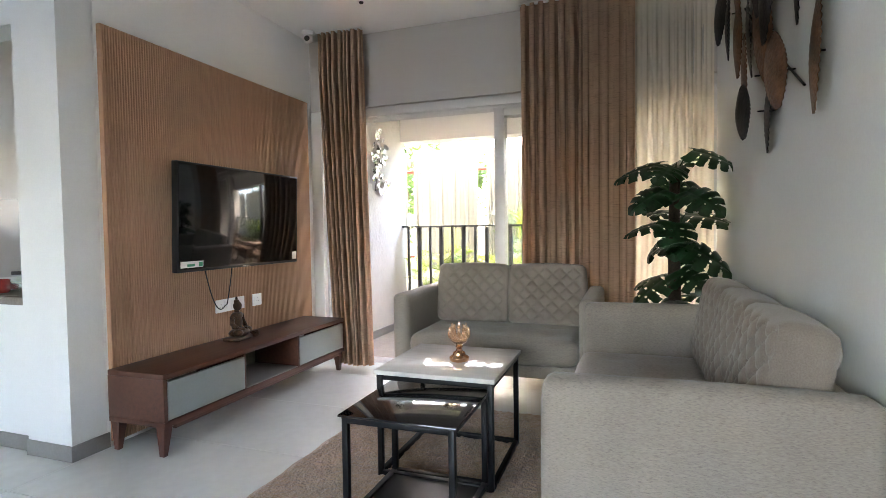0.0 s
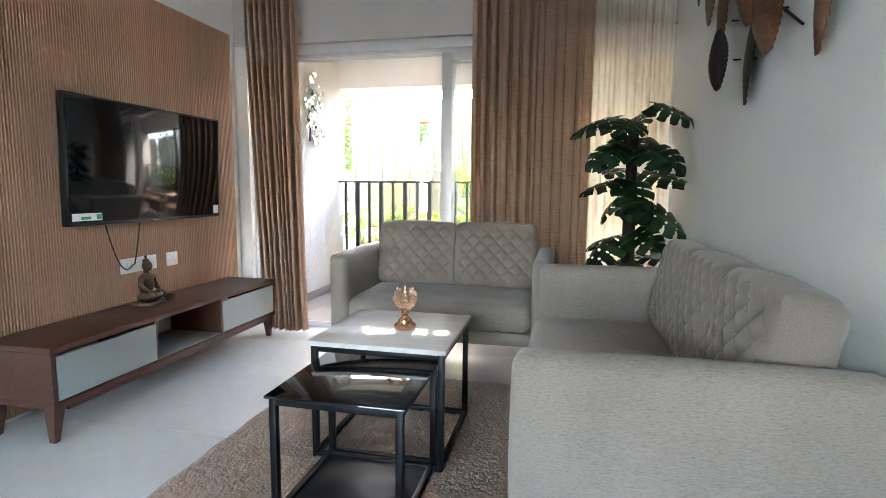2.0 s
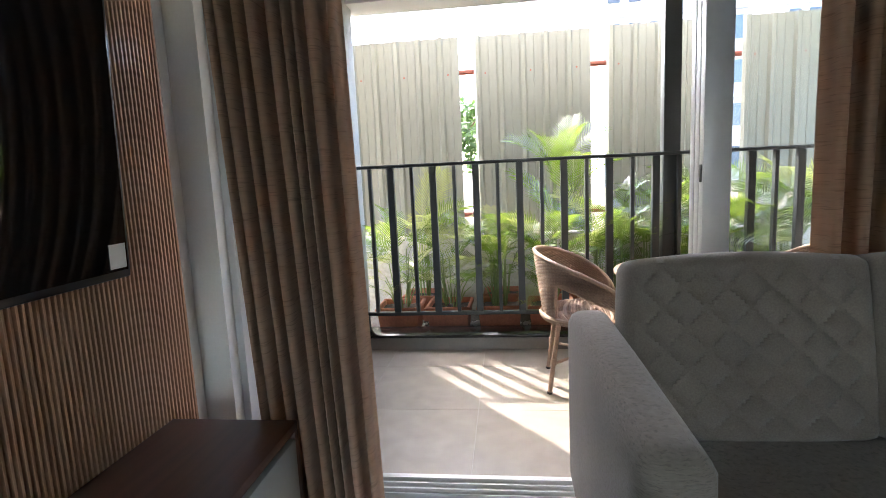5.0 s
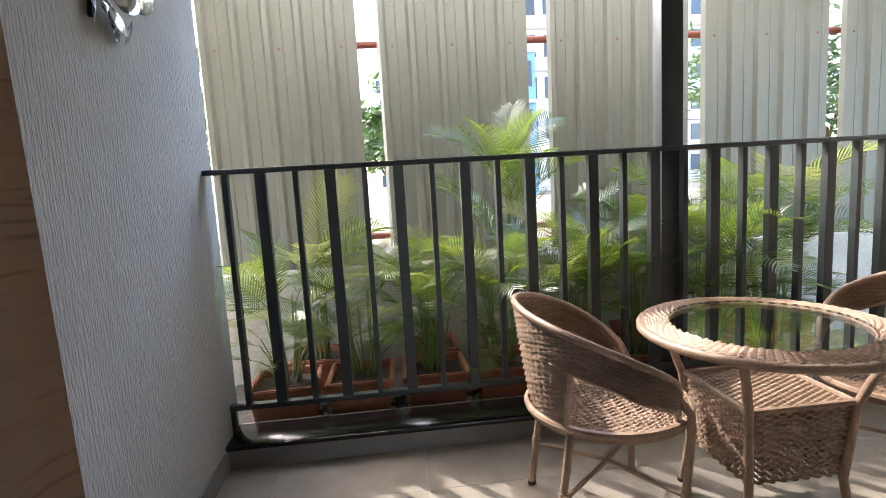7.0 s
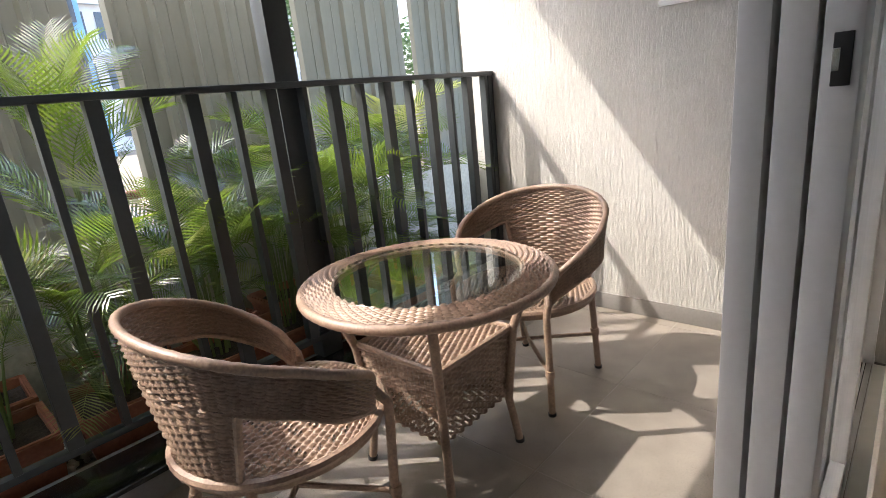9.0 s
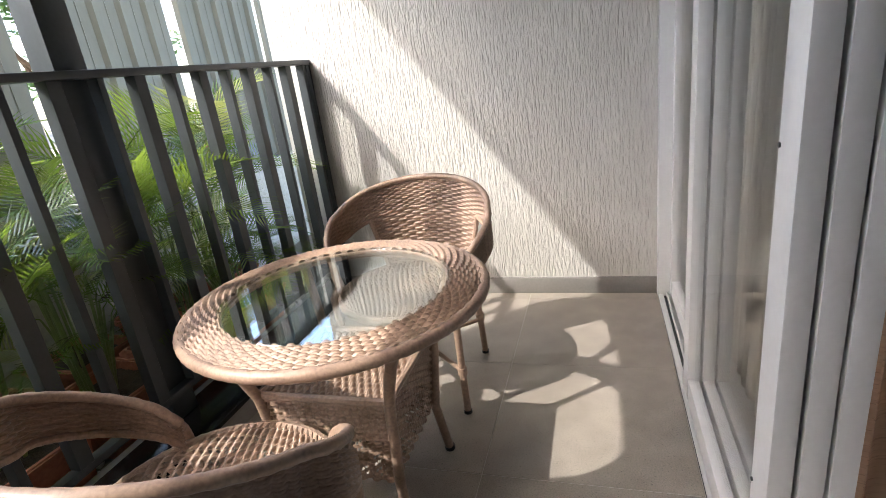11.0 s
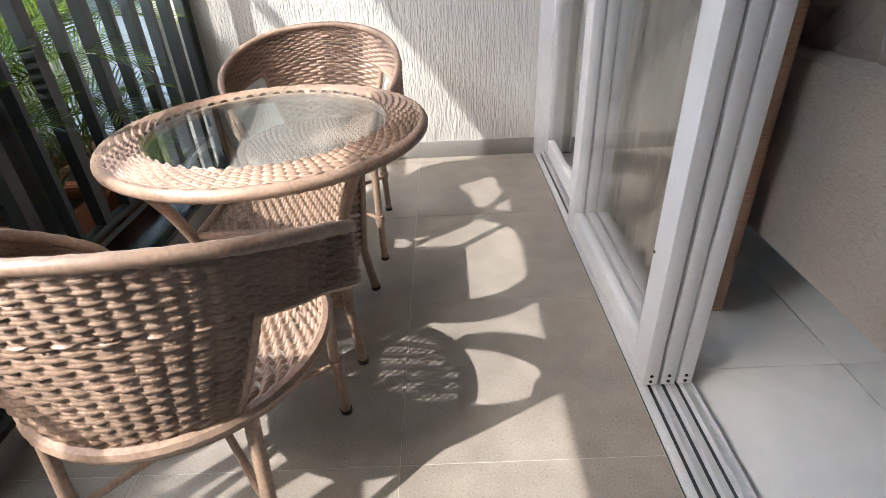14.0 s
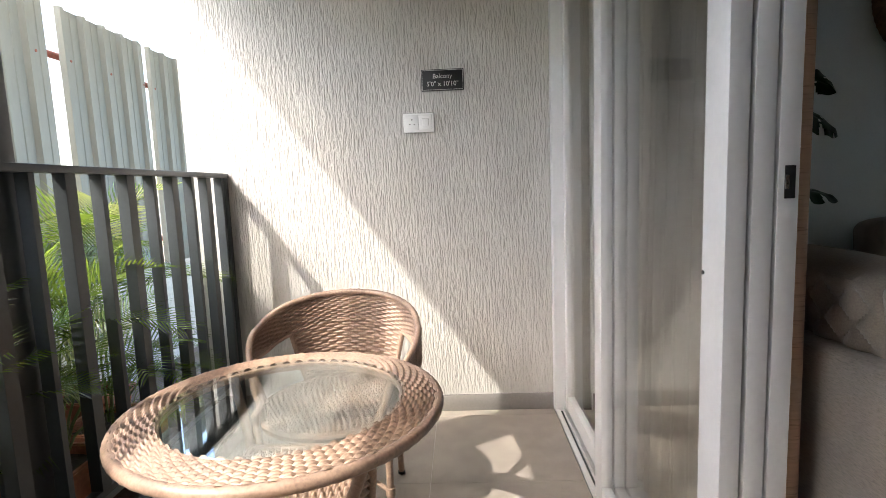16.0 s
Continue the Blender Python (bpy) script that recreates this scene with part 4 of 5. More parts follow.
for x in (-0.14, 0.14):
    part("burner", lathe([(0.045, 0.0722), (0.045, 0.084), (0.03, 0.088), (0.001, 0.088)], 18), "black", hb).location.x = x
    for q in range(4):
        m = Matrix.Rotation(q * math.pi / 2 + 0.785, 4, "Z")
        part("pan_support", box((0.03, -0.005, 0.089), (0.115, 0.005, 0.112), 0.002, 1, m), "steel", hb).location.x = x
    part("knob", tube([(x, -0.2142, 0.036), (x, -0.235, 0.036)], 0.017, 14), "black", hb)
pt = thing("red_pot", "small dark red enamel pot beside the hob", "pot", (-0.86, -2.36, 0.867))
part("body", lathe([(0.04, 0), (0.055, 0.02), (0.05, 0.075), (0.042, 0.08), (0.04, 0.076)], 20), "red", pt)
bs = setting("backsplash", box((-3.14, KY - 0.012, 0.80), (-0.32, KY - 0.0005, 1.53)), "splash", "grey tiled kitchen backsplash", "backsplash")

# ---------------------------------------------------------------- balcony railing
rl = thing("railing", "dark grey painted steel balcony railing with flat bars", "railing", (0, 0, 0))
part("top_rail", box((0.002, 1.594, 1.236), (BW - 0.002, 1.648, 1.258), 0.002), "rail", rl)
part("bottom_rail", box((0.002, 1.604, 0.216), (BW - 0.002, 1.640, 0.240), 0.002), "rail", rl)
thin = finish(box((-0.011, -0.020, 0.2405), (0.011, 0.020, 1.2355), 0.001, 1), "bar", "rail", rl)
thick = finish(box((-0.022, -0.020, 0.2405), (0.022, 0.020, 1.2355), 0.001, 1), "bar", "rail", rl)
thin.location, thick.location = (0.0845, 1.621, 0), (0.228, 1.621, 0)
k = 2
while 0.0845 + 0.1435 * k < BW - 0.05:
    x = 0.0845 + 0.1435 * k
    if not 1.96 < x < 2.02:
        share("bar", (thick if k % 2 else thin).data, rl, pose(x, 1.621, 0))
    k += 1
part("end_post", box((BW - 0.042, 1.598, 0.109), (BW - 0.004, 1.646, 1.2355), 0.001), "rail", rl)
part("end_post", box((0.004, 1.606, 0.109), (0.02, 1.638, 0.2155), 0.001), "rail", rl)
ps = thing("steel_post", "dark grey square steel post from kerb to beam", "post", (2.058, 1.692, 0))
part("shaft", box((-0.052, -0.04, 0.109), (0.052, 0.04, 2.299), 0.003), "rail", ps)

# ---------------------------------------------------------------- rattan furniture


def weave(fn, lu, lv, row=0.0108, cell=0.0225, amp=0.0042, holes=None):
    """A woven sheet through fn(u, v): flat strands that go over and under by turns, each row shifted by half."""
    nrow = max(2, round(lv / row))
    nu, nv = max(8, round(lu / cell * 6)), nrow * 4
    pts = np.zeros((nu + 1, nv + 1, 3))
    for i in range(nu + 1):
        for j in range(nv + 1):
            pts[i, j] = fn(i / nu, j / nv)
    gu = np.gradient(pts, axis=0)
    gv = np.gradient(pts, axis=1)
    nrm = np.cross(gu, gv)
    nrm /= np.linalg.norm(nrm, axis=2, keepdims=True) + 1e-9
    uu = np.arange(nu + 1)[:, None] / 6.0
    jj = np.arange(nv + 1)[None, :]
    rowi = np.minimum(jj // 4, nrow - 1)
    inrow = (jj - rowi * 4) / 4.0
    wv = np.cos(np.pi * (uu * 1.0 + rowi))
    d = amp * np.sign(wv) * np.abs(wv) ** 0.5 + amp * 1.1 * (np.clip(np.sin(np.pi * inrow), 0, 1) ** 0.45 - 1)
    pts = pts + nrm * d[:, :, None]
    verts = pts.reshape(-1, 3).tolist()
    faces = []
    for i in range(nu):
        for j in range(nv):
            if holes and holes(i, j, (i + 0.5) / nu, (j + 0.5) / nv):
                continue
            a = i * (nv + 1) + j
            faces.append((a, a + nv + 1, a + nv + 2, a + 1))
    return verts, faces


def woven(name, parent, data, label=""):
    me = bpy.data.meshes.new(name)
    me.from_pydata(data[0], [], data[1])
    for p in me.polygons:
        p.use_smooth = True
    me.materials.append(M["rattan"])
    ob = new(name, me)
    ob.parent = parent
    return tagged(ob, label)


def wrapped(pts, r, n=10, turns=0.012):
    """A rod bound with cane: a tube whose radius swells at each turn."""
    out, rad = [], []
    pts = [Vector(p) for p in pts]
    for a, b in zip(pts, pts[1:]):
        m = max(2, int((b - a).length / (turns / 2)))
        for k in range(m):
            out.append(a.lerp(b, k / m))
            rad.append(r * (1.07 if len(rad) % 2 else 0.97))
    out.append(pts[-1])
    rad.append(r)
    return tube(out, rad, n)


def rattan_chair(loc, rz, label, half):
    """Local frame: +x to the front; half is half the width of the rim at its widest."""
    t = thing("rattan_chair", label, "chair", loc, rz, group="rattan balcony chairs")
    TH = radians(127)

    def top(th):
        return 0.461 + 0.281 * max(0.0, 0.5 + 0.5 * math.cos(math.pi * min(1, abs(th) / TH))) ** 0.33

    def wid(th):
        return 0.052 + 0.062 * max(0.0, math.cos(th / TH * math.pi / 2)) ** 0.5

    def at(th, z):
        h = max(0.0, min(1.0, (z - 0.40) / 0.34))
        rx = 0.245 + 0.048 * h ** 0.8
        wide = half - (half - 0.243) * (abs(th) / TH) ** 4
        ry = 0.255 + (wide - 0.255) * max(h ** 0.6, smoothstep(radians(50), radians(85), abs(th)))
        return Vector((-rx * math.cos(th), ry * math.sin(th), z))

    def band(u, v):
        th = (2 * u - 1) * TH
        return at(th, top(th) - wid(th) * (1 - v))

    woven("backrest", t, weave(band, 1.30, 0.15), "woven wraparound backrest")
    TS = radians(47)

    def splat(u, v):
        th = (2 * u - 1) * TS * (0.86 + 0.14 * v)
        z1 = top(th) - wid(th) + 0.006
        return at(th, 0.405 + (z1 - 0.405) * v)

    woven("splat", t, weave(splat, 0.34, 0.23), "woven centre of the back")
    rim = [at((2 * k / 44 - 1) * TH, top((2 * k / 44 - 1) * TH) + 0.004) for k in range(45)]
    part("rim", wrapped(rim, 0.0110, 10, 0.030), "rattan", t)
    for s in (-1, 1):
        lower = [at(s * (TS * 0.98 + (TH - TS) * k / 24), top(TS + (TH - TS) * k / 24) - wid(TS + (TH - TS) * k / 24)) for k in range(25)]
        part("lower_rim", wrapped(lower, 0.008, 8, 0.02), "rattan", t)
        part("splat_edge", wrapped([at(s * TS * (0.86 + 0.14 * q), 0.405 + (top(TS) - wid(TS) - 0.405) * q) for q in (0, 0.25, 0.5, 0.75, 1.0)], 0.009, 8, 0.02), "rattan", t)

    def seat(u, v):
        x, y = (2 * u - 1), (2 * v - 1)
        px, py = x * math.sqrt(1 - y * y / 2), y * math.sqrt(1 - x * x / 2)
        return (px * 0.258, py * 0.255, 0.408 - 0.012 * (1 - px * px - py * py))

    def gaps(i, j, u, v):
        return j % 4 in (0, 3) and (i + 3 * (((j + 1) // 4) % 2)) % 6 in (0, 1) and 0.08 < u < 0.92 and 0.08 < v < 0.92 and (j // 24 + i // 30) % 4 != 3

    woven("seat", t, weave(seat, 0.50, 0.50, holes=gaps), "woven round seat")
    ring = [(0.262 * math.cos(2 * math.pi * k / 40), 0.258 * math.sin(2 * math.pi * k / 40), 0.398) for k in range(41)]
    part("seat_rim", wrapped(ring, 0.013, 8, 0.022), "rattan", t)
    skirt = lathe([(0.252, 0.372), (0.262, 0.375), (0.262, 0.39), (0.252, 0.39)], 40, True)
    part("seat_band", skirt, "rattan", t)
    for sx, sy in ((-1, -1), (-1, 1), (1, -1), (1, 1)):
        foot = Vector((-0.228, sy * 0.184, 0.0)) if sx < 0 else Vector((0.172, sy * 0.215, 0.0))
        head = Vector((-0.175, sy * 0.185, 0.385)) if sx < 0 else Vector((0.168, sy * 0.210, 0.36))
        if sx > 0:
            end = at(math.copysign(TH * 0.985, sy), top(TH * 0.985) - 0.01)
            pts = [foot, foot.lerp(head, 0.55), Vector((0.182, sy * 0.216, 0.38)), Vector((0.178, sy * 0.222, 0.43)), end]
        else:
            pts = [foot, foot.lerp(head, 0.5), head]
        lg = part("leg", wrapped(pts, 0.0125, 10), "rattan", t, "bound cane leg")
        part("foot_cap", tube([foot, foot.lerp(head, 0.03)], 0.0155, 10), "bezel", lg, "black foot cap")
        part("binding", wrapped([foot.lerp(head, 0.42), foot.lerp(head, 0.5)], 0.0165, 10), "rattan", lg)
    for a, b in (((-0.205, -0.185), (0.168, 0.212)), ((-0.205, 0.185), (0.168, -0.212))):
        part("cross_brace", tube([(a[0], a[1], 0.165), (0, 0, 0.18), (b[0], b[1], 0.165)], 0.008, 8), "rattan", t)
    return t


rattan_chair((1.436, 0.970, 0), -3.4, "tan woven rattan tub chair facing the round table", 0.378)
rattan_chair((2.49, 0.915, 0), 178, "tan woven rattan tub chair against the plaster wall", 0.322)

tb = thing("rattan_table", "round woven rattan table with a glass inset and basket base", "table", (1.948, 0.90, 0))
R0, R1, ZT = 0.290, 0.380, 0.637
woven("top_ring", tb, weave(lambda u, v: ((R0 + (R1 - R0) * v) * math.cos(2 * math.pi * u), (R0 + (R1 - R0) * v) * math.sin(2 * math.pi * u), ZT - 0.006 * v * v), 2.2, 0.097), "woven rattan ring")
ring = [(R1 * math.cos(2 * math.pi * k / 72), R1 * math.sin(2 * math.pi * k / 72), ZT - 0.014) for k in range(73)]
part("outer_rim", wrapped(ring, 0.0145, 10, 0.03), "rattan", tb)
ring = [(R0 * math.cos(2 * math.pi * k / 60), R0 * math.sin(2 * math.pi * k / 60), ZT - 0.006) for k in range(61)]
part("inner_rim", wrapped(ring, 0.007, 8, 0.02), "rattan", tb)
part("under_ring", lathe([(R0, ZT - 0.022), (R1, ZT - 0.022), (R1, ZT - 0.012), (R0, ZT - 0.012)], 60, True), "rattan", tb)
gl = part("glass_top", lathe([(0.296, ZT - 0.001), (0.297, ZT + 0.001), (0.297, ZT + 0.006), (0.296, ZT + 0.007)], 72), "tglass", tb, "clear round glass inset", smooth=False)
gl.visible_shadow = False
H = 0.172
for s, ax in ((1, 0), (-1, 0), (1, 1), (-1, 1)):
    def side(u, v, s=s, ax=ax):
        w = 0.86 + 0.14 * v
        a, b = (2 * u - 1) * H * w, s * H * w
        return (b, a, 0.17 + 0.25 * v) if ax == 0 else (a, b, 0.17 + 0.25 * v)

    def hole_side(i, j, u, v):
        return j % 4 in (0, 3) and (i + 3 * (((j + 1) // 4) % 2)) % 6 in (0, 1) and 0.06 < u < 0.94 and 0.05 < v < 0.55 and (j // 16 + i // 24) % 3 != 2
    woven("basket_side", tb, weave(side, 2 * H, 0.25, holes=hole_side))
woven("shelf", tb, weave(lambda u, v: ((2 * u - 1) * H, (2 * v - 1) * H, 0.421), 2 * H, 2 * H), "woven lower shelf")
for sx in (-1, 1):
    for sy in (-1, 1):
        pts = [(sx * 0.178, sy * 0.178, 0), (sx * 0.158, sy * 0.158, 0.17), (sx * 0.178, sy * 0.178, 0.42), (sx * 0.20, sy * 0.20, 0.5), (sx * 0.245, sy * 0.245, ZT - 0.02)]
        lg = part("leg", wrapped(pts, 0.0135, 10), "rattan", tb)
        part("foot_cap", tube([pts[0], (sx * 0.177, sy * 0.177, 0.012)], 0.0165, 10), "bezel", lg, "black foot cap")
for s in (-1, 1):
    part("shelf_rim", wrapped([(s * H, -H, 0.424), (s * H, H, 0.424)], 0.01, 8, 0.02), "rattan", tb)
    part("shelf_rim", wrapped([(-H, s * H, 0.424), (H, s * H, 0.424)], 0.01, 8, 0.02), "rattan", tb)

# ---------------------------------------------------------------- planting


def frond(seed, L=0.62, pairs=24):
    """A feather palm leaf: an arched midrib along +y with narrow folded leaflets on both sides."""
    rng = random.Random(seed)
    bend = rng.uniform(0.35, 1.2)

    def rib(q):
        a = bend * q
        return Vector((0, L * (math.sin(a) / bend if bend else q) * 0.98, L * ((1 - math.cos(a)) / bend) * -0.95 + 0.0))
    bm = bmesh.new()
    add_tube(bm, [rib(k / 8) for k in range(9)], [0.0035 - 0.0028 * k / 8 for k in range(9)], 4, False)
    for k in range(pairs):
        q = 0.14 + 0.86 * k / (pairs - 1)
        ln = 0.27 * L / 0.62 * (math.sin(math.pi * (0.16 + 0.78 * q)) ** 0.7) * rng.uniform(0.85, 1.1)
        p = rib(q)
        tng = (rib(min(1, q + 0.01)) - rib(q - 0.01)).normalized()
        for s in (-1, 1):
            out = (Vector((s * 1.0, 0, 0.28)) + tng * (0.55 + 0.75 * q)).normalized()
            w = 0.0115
            mid, tip = p + out * ln * 0.55 + Vector((0, 0, -0.02 * ln)), p + out * ln + Vector((0, 0, -0.18 * ln * rng.uniform(0.3, 1.5)))
            wv = tng * w
            v = [bm.verts.new(c) for c in (p - wv * 0.35, p + wv * 0.35, mid + wv * 0.6, mid - wv * 0.6, tip)]
            bm.faces.new((v[0], v[1], v[2], v[3]))
            bm.faces.new((v[3], v[2], v[4]))
    return bm


fronds = {}
for mm in ("palm", "palmpale"):
    fronds[mm] = []
    for s in range(5):
        o = finish(frond(s + 20), "frond", mm, None, True, 180)
        fronds[mm].append(o.data)
        bpy.data.objects.remove(o)


def palm_plant(x, y, z, height, count, seed, pale=0.12, spread=1.0, erect=0.0):
    t = thing("areca_palm", "bushy green areca palm growing in a terracotta pot", "plant", (x, y, z), group="palms along the railing")
    rng = random.Random(seed)
    for k in range(count):
        a = rng.uniform(0, 2 * math.pi)
        f = rng.random()
        hz = height * (0.18 + 0.52 * f)
        lean = (0.05 + 0.10 * (1 - f)) * spread
        b = Vector((0.05 * math.cos(a), 0.05 * math.sin(a), 0))
        e = Vector((math.cos(a) * lean, math.sin(a) * lean, hz))
        part("stem", tube([b, b.lerp(e, 0.5) + Vector((0, 0, 0.03)), e], [0.006, 0.005, 0.0035], 5), "stem", t)
        sc = height * rng.uniform(0.48, 0.70) / 0.62 * (0.75 + 0.25 * f)
        if erect > 0.5:
            sc *= 0.62
        up = rng.uniform(38, 84) * (0.6 + 0.4 * f)
        up += (86 - up) * erect
        # pale: share of light fronds, raised to imitate sky sheen on leaves
        mm = "palmpale" if rng.random() < pale else "palm"
        share("frond", rng.choice(fronds[mm]), t,
              Matrix.Translation(e) @ Euler((radians(up), radians(rng.uniform(-25, 25)), a - math.pi / 2 + rng.uniform(-0.3, 0.3))).to_matrix().to_4x4() @ Matrix.Diagonal((sc, sc, sc, 1)))
    return t


def pot(x, y, w, h, rz):
    t = thing("terracotta_pot", "square terracotta planter with a chipped pale rim full of soil", "planter", (x, y, 0.0), rz, group="planters along the railing")
    bm = bmesh.new()
    sq = ((-1, -1), (1, -1), (1, 1), (-1, 1))
    prof = [(0.80, 0.0), (0.93, h - 0.035), (1.0, h - 0.033), (1.0, h), (0.86, h), (0.84, h - 0.05)]
    rings = [[bm.verts.new((a * w / 2 * s, b * w / 2 * s, z)) for a, b in sq] for s, z in prof]
    for r0, r1 in zip(rings, rings[1:]):
        for q in range(4):
            bm.faces.new((r0[q], r0[(q + 1) % 4], r1[(q + 1) % 4], r1[q]))
    bm.faces.new(rings[0][::-1])
    bmesh.ops.bevel(bm, geom=[e for e in bm.edges if abs(e.verts[0].co.z - e.verts[1].co.z) < 1e-6 or e.calc_length() > h * 0.5], offset=0.006, segments=2, affect="EDGES")
    part("body", bm, "terra", t)
    part("soil", grid(14, 14, lambda u, v: ((u - 0.5) * w * 0.85, (v - 0.5) * w * 0.85, h - 0.04 + 0.012 * noise.noise(Vector((u * 9, v * 9, x))))), "soil", t, "dark soil")
    return t


rng = random.Random(21)
heights = (0.70, 0.64, 0.66, 0.72, 0.80, 0.78, 0.84, 0.84)
for k in range(8):
    x = 0.18 + 0.375 * k
    pot(x, 1.965 + rng.uniform(-0.012, 0.012), 0.335, 0.22, rng.uniform(-3, 3))
    palm_plant(x + rng.uniform(-0.03, 0.03), 1.985, 0.19, heights[k], 24 if k > 5 else 20, 100 + k, pale=0.35 if k in (0, 1) else 0.2)
for k, (x, h) in enumerate(((0.30, 0.85), (0.95, 0.62), (1.42, 1.52), (1.85, 0.90), (2.25, 0.95), (2.68, 1.10), (3.12, 1.08))):
    pot(x, 2.33 + rng.uniform(-0.02, 0.02), 0.30, 0.22, rng.uniform(-6, 6))
    palm_plant(x, 2.33, 0.19, h, 12, 200 + k, pale=(0.45, 0.22, 0.0, 0.22, 0.22, 0.22, 0.22)[k], spread=0.6, erect=0.75 if k == 2 else 0.1)

setting("planting_bed", box((-0.24, 1.773, -0.2), (BW + 1.6, 2.52, -0.002)), "bed", "bare planting bed with stone chips under the pots", "ground")
bm = bmesh.new()
for k in range(700):
    r = rng.uniform(0.008, 0.02)
    c = (rng.uniform(0.02, BW - 0.02), rng.uniform(1.81, 2.2), r * 0.4)
    bmesh.ops.create_icosphere(bm, subdivisions=1, radius=r, matrix=pose(*c, rng.uniform(0, 90), 0, rng.uniform(0, 90)) @ Matrix.Diagonal((1.3, 0.9, 0.7, 1)))
tagged(finish(bm, "stone_chips", "pebble", None, True, 20), "loose pale stone chips between the pots", "stones", kind="stuff")
setting("low_wall", box((-3.0, 2.525, -0.3), (8.0, 2.66, 0.66), 0.01), "lowwall", "low weathered rendered wall behind the plants", "wall", True)

# ---------------------------------------------------------------- site fence


def sheet_mesh(w, h):
    bm = bmesh.new()
    pitch, xs = 0.2, []
    x = 0.0
    while x < w - 0.02:
        for dx, d in ((0.0, 0.0), (0.018, -0.028), (0.048, -0.028), (0.066, 0.0), (0.125, 0.0), (0.13, -0.004), (0.135, 0.0)):
            if x + dx <= w:
                xs.append((x + dx, d))
        x += pitch
    xs.append((w, 0.0))
    rows = [[bm.verts.new((a, b, h * j / 6)) for a, b in xs] for j in range(7)]
    for r0, r1 in zip(rows, rows[1:]):
        for q in range(len(xs) - 1):
            bm.faces.new((r0[q], r0[q + 1], r1[q + 1], r1[q]))
    return thicken(bm, 0.0015)


FY = 2.97
rng = random.Random(31)
for x0, x1 in ((-2.78, -1.70), (-1.58, -0.50), (-0.385, 0.616), (0.751, 1.769), (1.89, 2.905), (3.01, 4.0), (4.08, 5.0), (5.065, 6.1), (6.2, 7.2)):
    t = thing("fence_sheet", "off-white painted corrugated steel hoarding sheet", "fence panel", (x0, FY, 0.38), group="hoarding sheets")
    t.matrix_world = pose(x0, FY + rng.uniform(-0.02, 0.02), 0.38, rng.uniform(-0.4, 0.4), rng.uniform(-0.35, 0.35), rng.uniform(-1, 1))
    part("sheet", sheet_mesh(x1 - x0, 2.0), "sheet", t, smooth=True, angle=20)
    for z in (0.42, 1.71):
        part("bracket", box((0.42, 0.004, z - 0.02), (0.48, 0.075, z + 0.02)), "redpipe", t, smooth=False)
    for q in range(3):
        part("bolt", tube([(0.1 + q * 0.4, -0.006, 1.68), (0.1 + q * 0.4, 0.002, 1.68)], 0.008, 8), "redpipe", t)
fp = thing("fence_pipe", "rusty red horizontal pipe holding the hoarding sheets", "pipe", (0, 0, 0))
part("upper_pipe", tube([(-2.8, FY + 0.07, 2.09), (7.8, FY + 0.07, 2.09)], 0.024, 10), "redpipe", fp)
part("lower_pipe", tube([(-2.8, FY + 0.07, 0.8), (7.8, FY + 0.07, 0.8)], 0.024, 10), "redpipe", fp)
for x in (-2.2, 1.2, 4.5, 6.6):
    part("upright", tube([(x, FY + 0.12, -0.1), (x, FY + 0.12, 2.2)], 0.026, 10), "redpipe", fp)

# ---------------------------------------------------------------- beyond the fence
bm = bmesh.new()
bmesh.ops.create_grid(bm, x_segments=2, y_segments=2, size=600, matrix=Matrix.Translation((0, 590, -0.15)))
setting("ground", bm, "ground", "dry bare earth reaching to the horizon", "ground")


def tower(x0, x1, y0, y1, h, wallm, storeys, cols, label):
    t = thing("apartment_tower", label, "building", (x0, y0, -0.15))
    w = x1 - x0
    part("wall", box((0, 0, 0), (w, y1 - y0, h)), wallm, t, smooth=False)
    part("roof", box((-0.15, -0.15, h), (w + 0.15, y1 - y0 + 0.15, h + 0.5)), "tower", t, smooth=False)
    sh = h / storeys
    cw = w / cols
    pane = fm = None
    for j in range(storeys):
        for i in range(cols):
            x, z = i * cw + cw * 0.22, j * sh + sh * 0.3
            if pane is None:
                win = part("window", box((0, -0.10, 0), (cw * 0.56, -0.001, sh * 0.52)), "towerglass", t, smooth=False)
                win.location = (x, 0, z)
                pane = win.data
            else:
                share("window", pane, t, pose(x, 0, z))
        if j:
            part("ledge", box((0, -0.35, j * sh - 0.12), (w, -0.002, j * sh + 0.06)), "tower", t, smooth=False)
    return t


tower(8.6, 19.0, 40, 52, 34, "tower", 11, 7, "tall white apartment tower with rows of windows")
tower(0.1, 1.6, 62, 70, 13.5, "tower", 5, 2, "distant pale apartment block with windows")
tower(9.4, 10.6, 33, 36, 9.0, "bluetower", 3, 1, "blue clad block in front of the tower")
tower(26.0, 36.0, 50, 60, 24, "tower", 8, 6, "pale apartment block beyond the site")


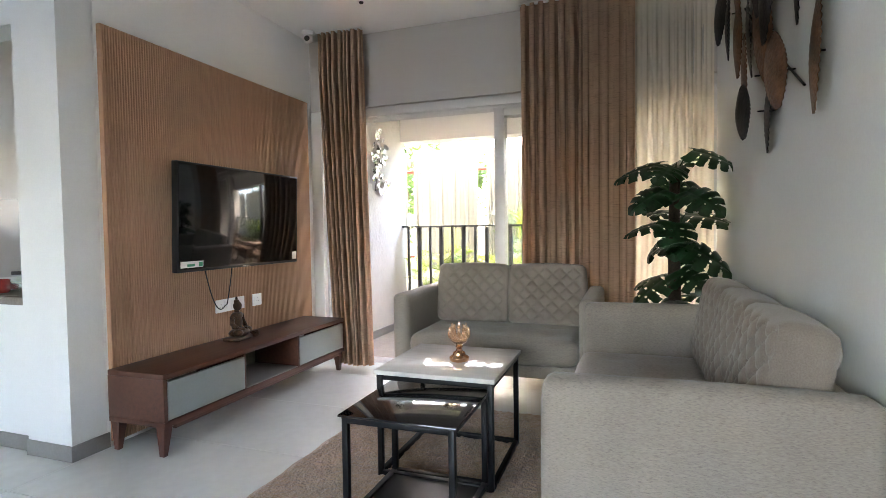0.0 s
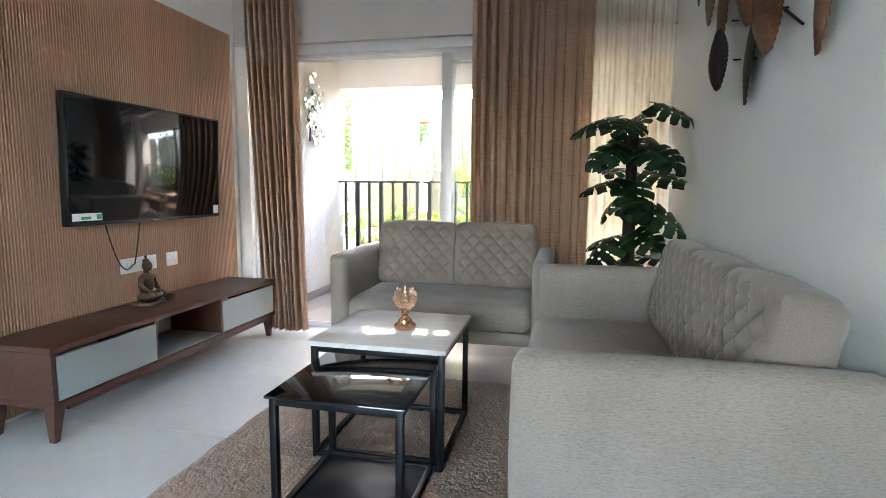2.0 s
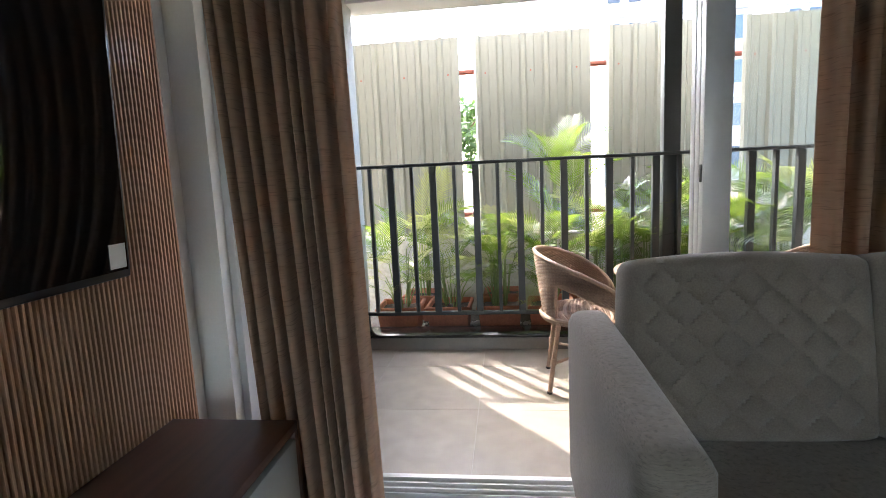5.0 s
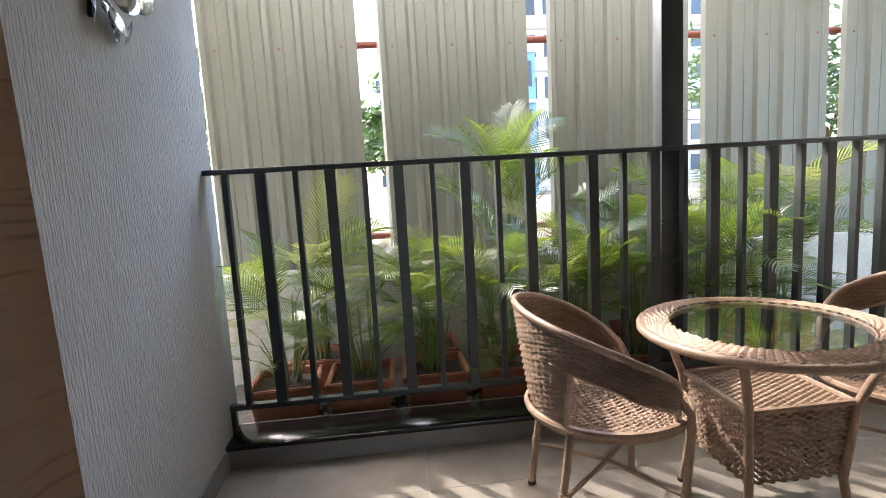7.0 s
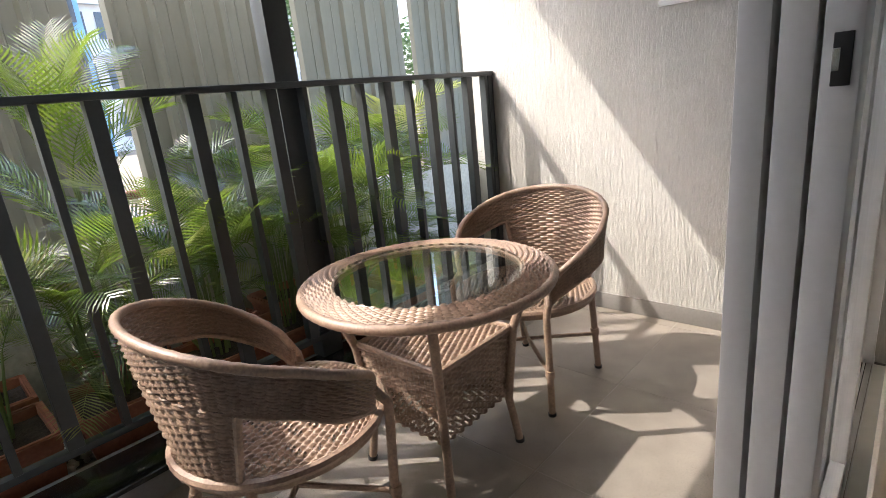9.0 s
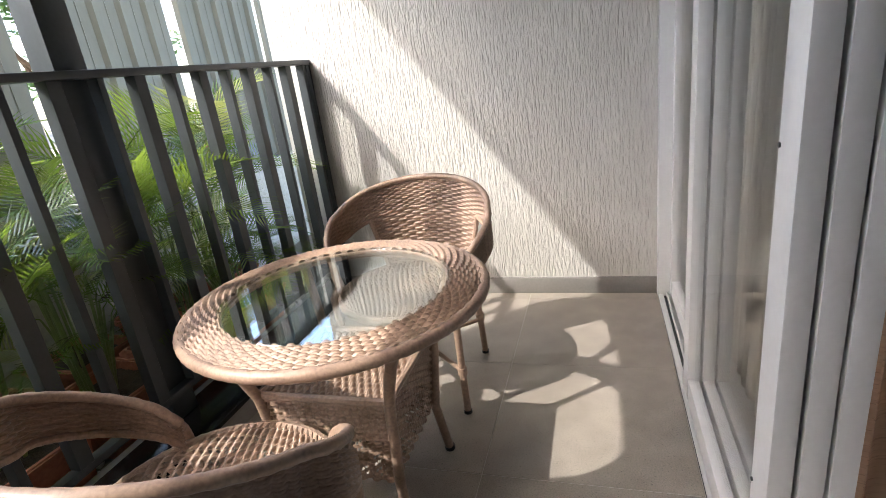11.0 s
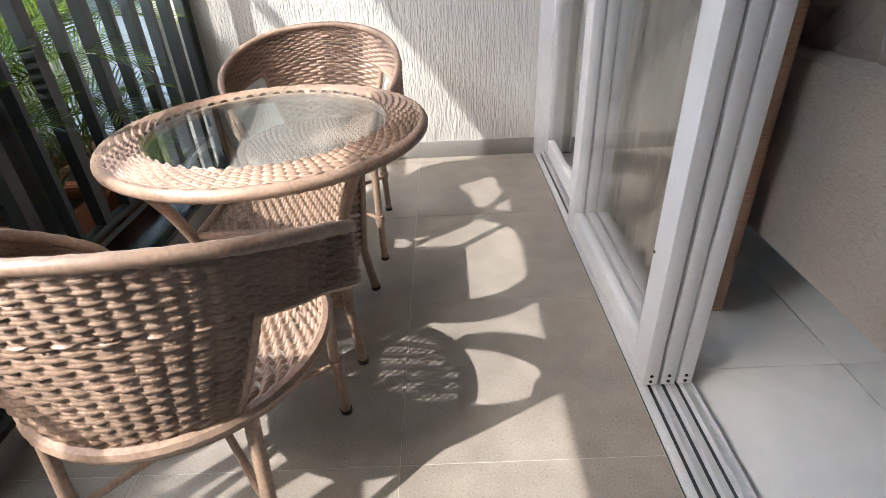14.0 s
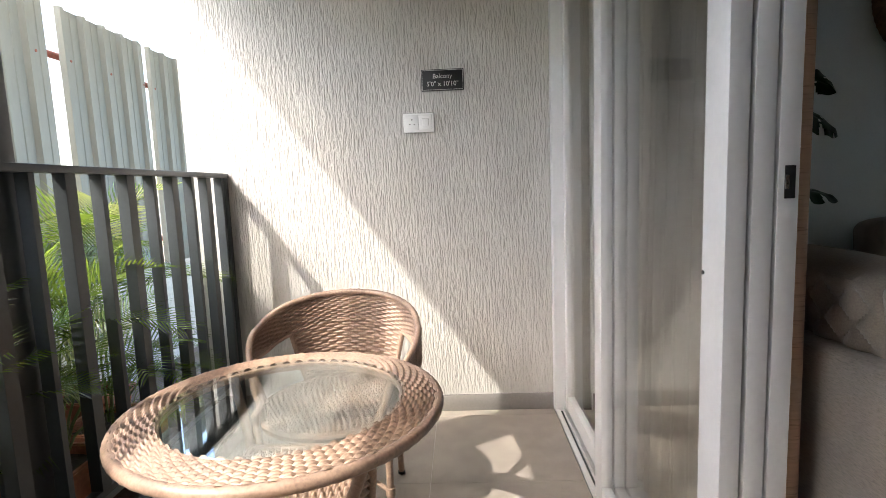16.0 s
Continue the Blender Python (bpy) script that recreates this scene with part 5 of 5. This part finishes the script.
def tree(x, y, h, r, seed):
    t = thing("tree", "leafy green tree standing behind the hoarding", "tree", (x, y, -0.15))
    rng = random.Random(seed)
    bm = bmesh.new()
    add_tube(bm, [(0, 0, 0), (0.05, 0.03, h * 0.3), (0.0, 0.0, h * 0.6)], [h * 0.035, h * 0.026, h * 0.014], 8)
    ends = []
    for k in range(9):
        a, e = 2 * math.pi * k / 9 + rng.uniform(-0.3, 0.3), rng.uniform(0.5, 1.0)
        p = Vector((math.cos(a) * r * e * 0.8, math.sin(a) * r * e * 0.8, h * rng.uniform(0.5, 0.95)))
        add_tube(bm, [(0, 0, h * rng.uniform(0.3, 0.5)), p * 0.55 + Vector((0, 0, h * 0.22)), p], [h * 0.012, h * 0.008, h * 0.003], 6)
        ends.append(p)
    part("trunk", bm, "bark", t)
    vs, fs = [], []
    for p in ends * 7:
        c = p + Vector((rng.gauss(0, r * 0.22), rng.gauss(0, r * 0.22), rng.gauss(0, r * 0.2)))
        for q in range(34):
            o = c + Vector((rng.gauss(0, r * 0.11), rng.gauss(0, r * 0.11), rng.gauss(0, r * 0.09)))
            u = Vector((rng.gauss(0, 1), rng.gauss(0, 1), rng.gauss(0, 0.6))).normalized() * 0.13
            w = u.orthogonal().normalized() * 0.05
            b = len(vs)
            vs += [o - u, o + w, o + u, o - w]
            fs.append((b, b + 1, b + 2, b + 3))
    me = bpy.data.meshes.new("crown")
    me.from_pydata(vs, [], fs)
    me.materials.append(M["treeleaf"])
    cr = new("crown", me)
    cr.parent = t
    return t


tree(-0.6, 12.0, 3.4, 1.5, 1)
tree(0.9, 15.5, 3.6, 1.6, 2)
tree(9.5, 11.0, 4.6, 1.6, 3)
tree(13.0, 13.0, 3.6, 1.7, 4)
tree(-3.5, 11.0, 3.8, 1.7, 5)

# ---------------------------------------------------------------- floor tiles


def tiles(floor, xs, ys, material, gap, clip):
    done = {}
    for a, b in zip(xs, xs[1:]):
        for c, d in zip(ys, ys[1:]):
            a2, b2, c2, d2 = max(a, clip[0]), min(b, clip[1]), max(c, clip[2]), min(d, clip[3])
            if b2 - a2 < 0.02 or d2 - c2 < 0.02:
                continue
            key = (round(b2 - a2, 3), round(d2 - c2, 3))
            if key not in done:
                w, h = key
                done[key] = finish(box((-w / 2 + gap, -h / 2 + gap, -0.006), (w / 2 - gap, h / 2 - gap, 0.0), 0.0008, 1), "tile", material, floor, False)
                ob = done[key]
            else:
                ob = share("tile", done[key].data, floor, Matrix())
            ob.matrix_basis = pose((a2 + b2) / 2, (c2 + d2) / 2, 0)


fl, fb = bpy.data.objects["floor_living"], bpy.data.objects["floor_balcony"]
tiles(fl, [1.688 - 1.78 * 3, 1.688 - 1.78 * 2, 1.688 - 1.78, 1.688, 1.688 + 1.78], [-0.56 - 0.75 * k for k in range(13, -2, -1)], "tile", 0.0019, (-4.2, RX, BACK, -0.134))
tiles(fb, [-0.37 + 0.6 * k for k in range(8)], [0.0 - 0.6, 0.0, 0.60, 1.20, 1.80], "btile", 0.0009, (0.0, BW, 0.001, BD))
